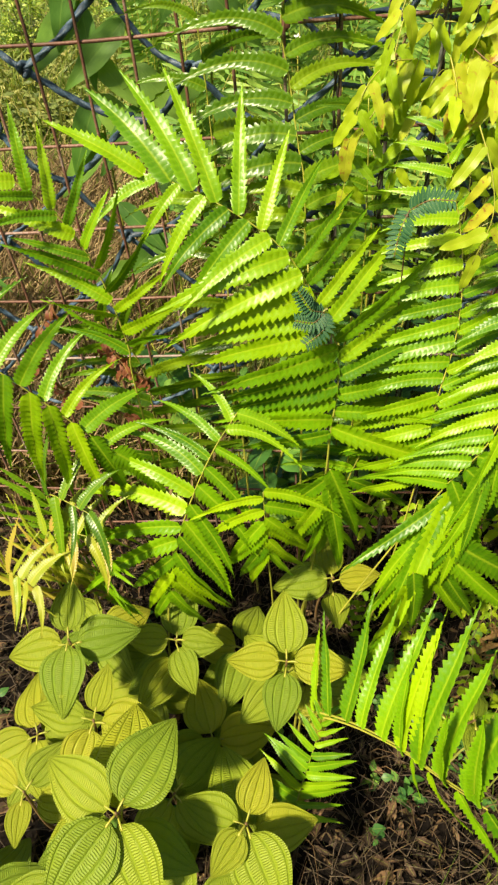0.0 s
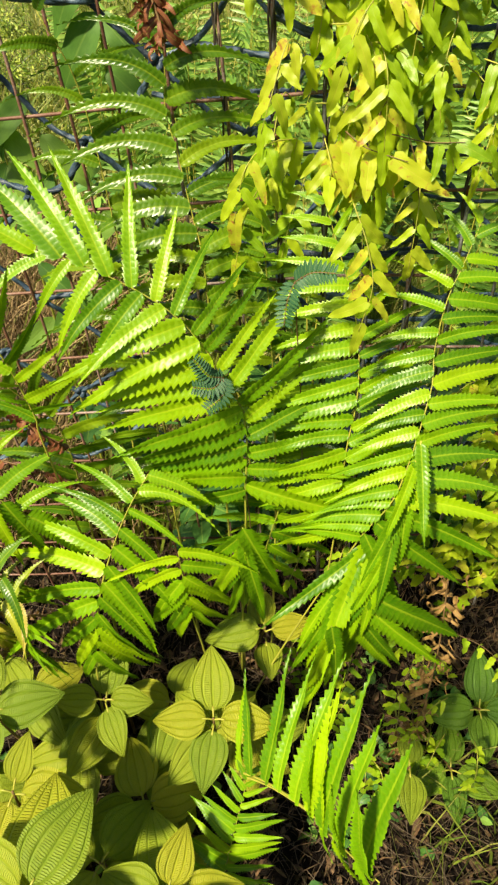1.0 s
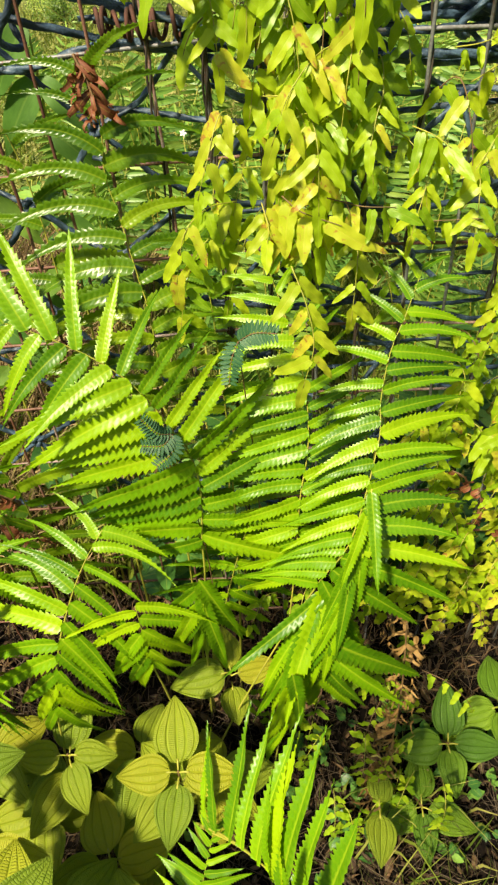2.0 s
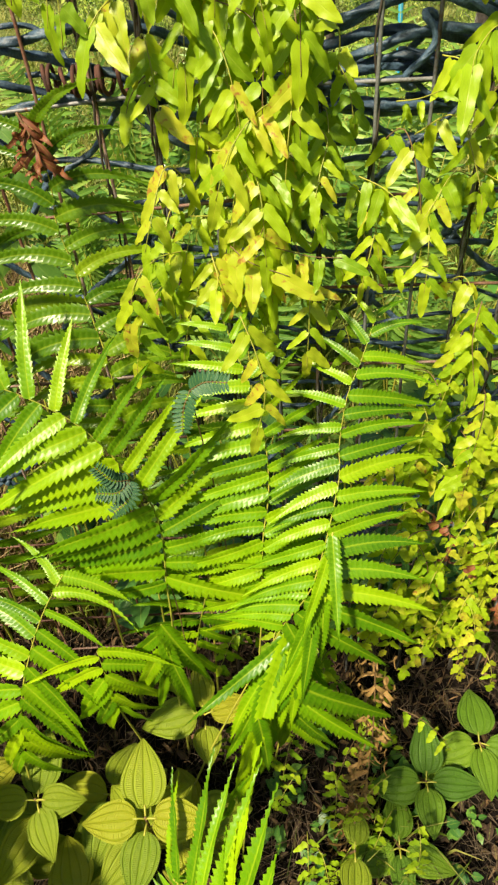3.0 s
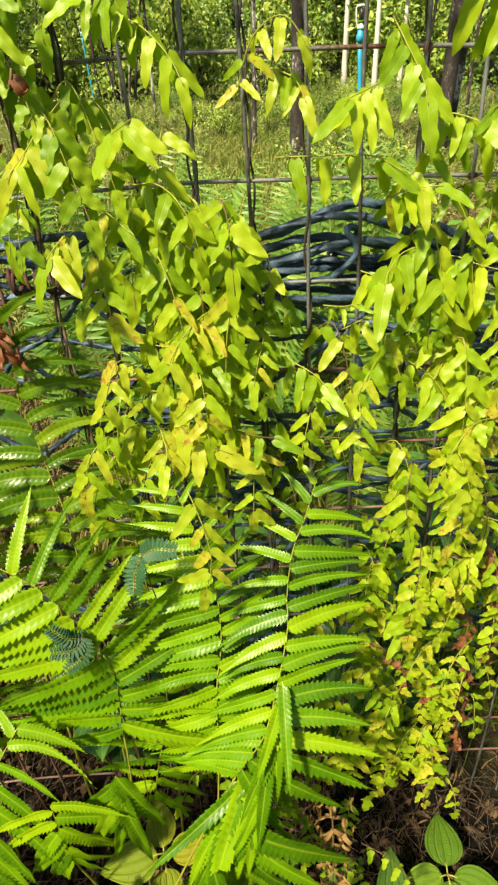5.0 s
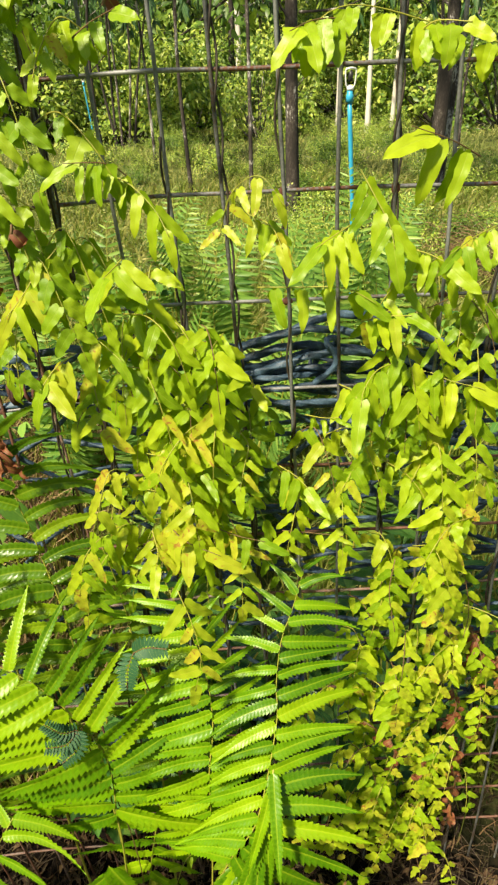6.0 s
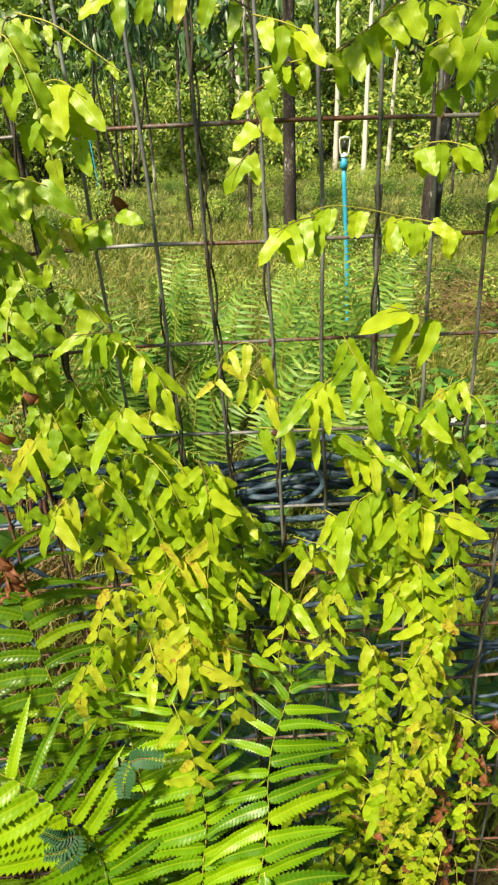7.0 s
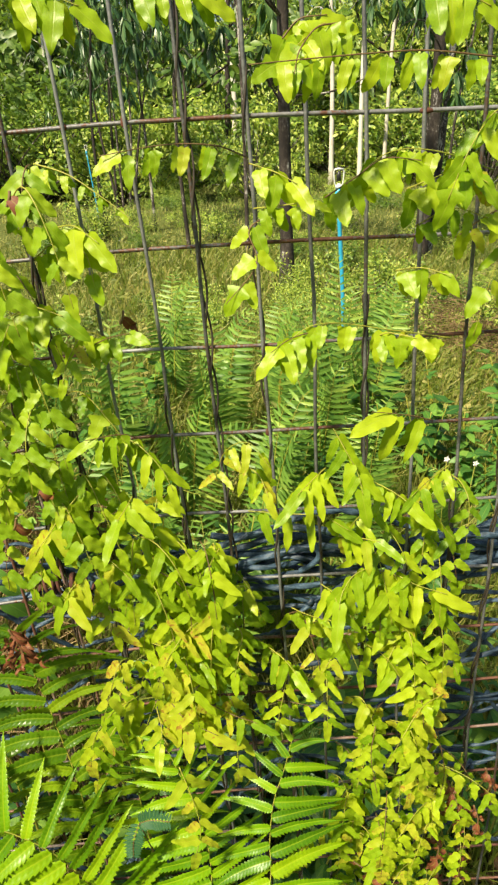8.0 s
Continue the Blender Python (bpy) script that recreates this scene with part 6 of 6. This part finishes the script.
tree(4.60, 24.0, 0.09, 12, 10, PALE_BARK, -0.2, 500, 5, 0.3, "pale-barked slender forest tree")
r = random.Random(99)
for i in range(12):
    y = r.uniform(22, 36)
    tree(r.uniform(-0.5, 0.9) * y, y, r.uniform(0.08, 0.15), r.uniform(9, 13), 20 + i, BARK if i % 3 else PALE_BARK, r.uniform(-0.5, 0.5), 260, 4.0, 0.34, "distant forest tree with hanging leaves")
riser((-1.86, 12.0, 0.0), 1.42)
bush(-1.80, 11.3, 0.55, 301, "low leafy weeds in the rough grass")


# ---- straw heap, tiny flowers ----
def straw_heap():
    r = random.Random(31)
    verts, faces, uvs = [], [], []
    for i in range(1500):
        x, y = r.gauss(2.42, 0.26), r.gauss(4.65, 0.36)
        a = r.uniform(0, 6.28)
        at = Vector((x, y, rise(x, y) + abs(r.gauss(0, 0.15))))
        go = Vector((math.cos(a), math.sin(a), r.uniform(-0.15, 0.3))) * r.uniform(0.10, 0.30)
        line = spline([at, at + go * 0.5 + UP * r.uniform(0, 0.06), at + go], 3)
        v, f = tube_data(line, 0.0022, 3, len(verts))
        verts += v
        faces += f
    ob = new("straw_heap", solid("straw_heap", verts, faces, STRAW, [(0.3, 0.3)] * len(verts)))
    tagged(ob, "heap of dry tan stalks lying in the grass", "straw", "", "stuff")


straw_heap()


def flower(at, seed):
    r = random.Random(seed)
    at = Vector(at)
    foot = Vector((at.x, at.y, rise(at.x, at.y)))
    ob = thing("small_flower", foot, "tiny white flower on a thin green stalk", "flower", "small white flowers")
    part("stalk", tube("stalk", spline([foot, foot.lerp(at, 0.5) + jitter(r, 0.02), at], 8), 0.001, STEM, 5), ob)
    shape = leaf_mesh("petal", PETAL, 0.35, 3, 2, 0.2, 0.2, 0, 0, "ovate")
    for k in range(5):
        a = k * 1.257
        part("petal", shape, ob, blade(at, (math.cos(a), -0.3, math.sin(a)), (0, -1, 0.5), 0.009))


for i, at in enumerate(((0.875, 1.50, 0.773), (0.954, 1.50, 0.755), (0.05, 1.6, 0.75))):
    flower(at, i)
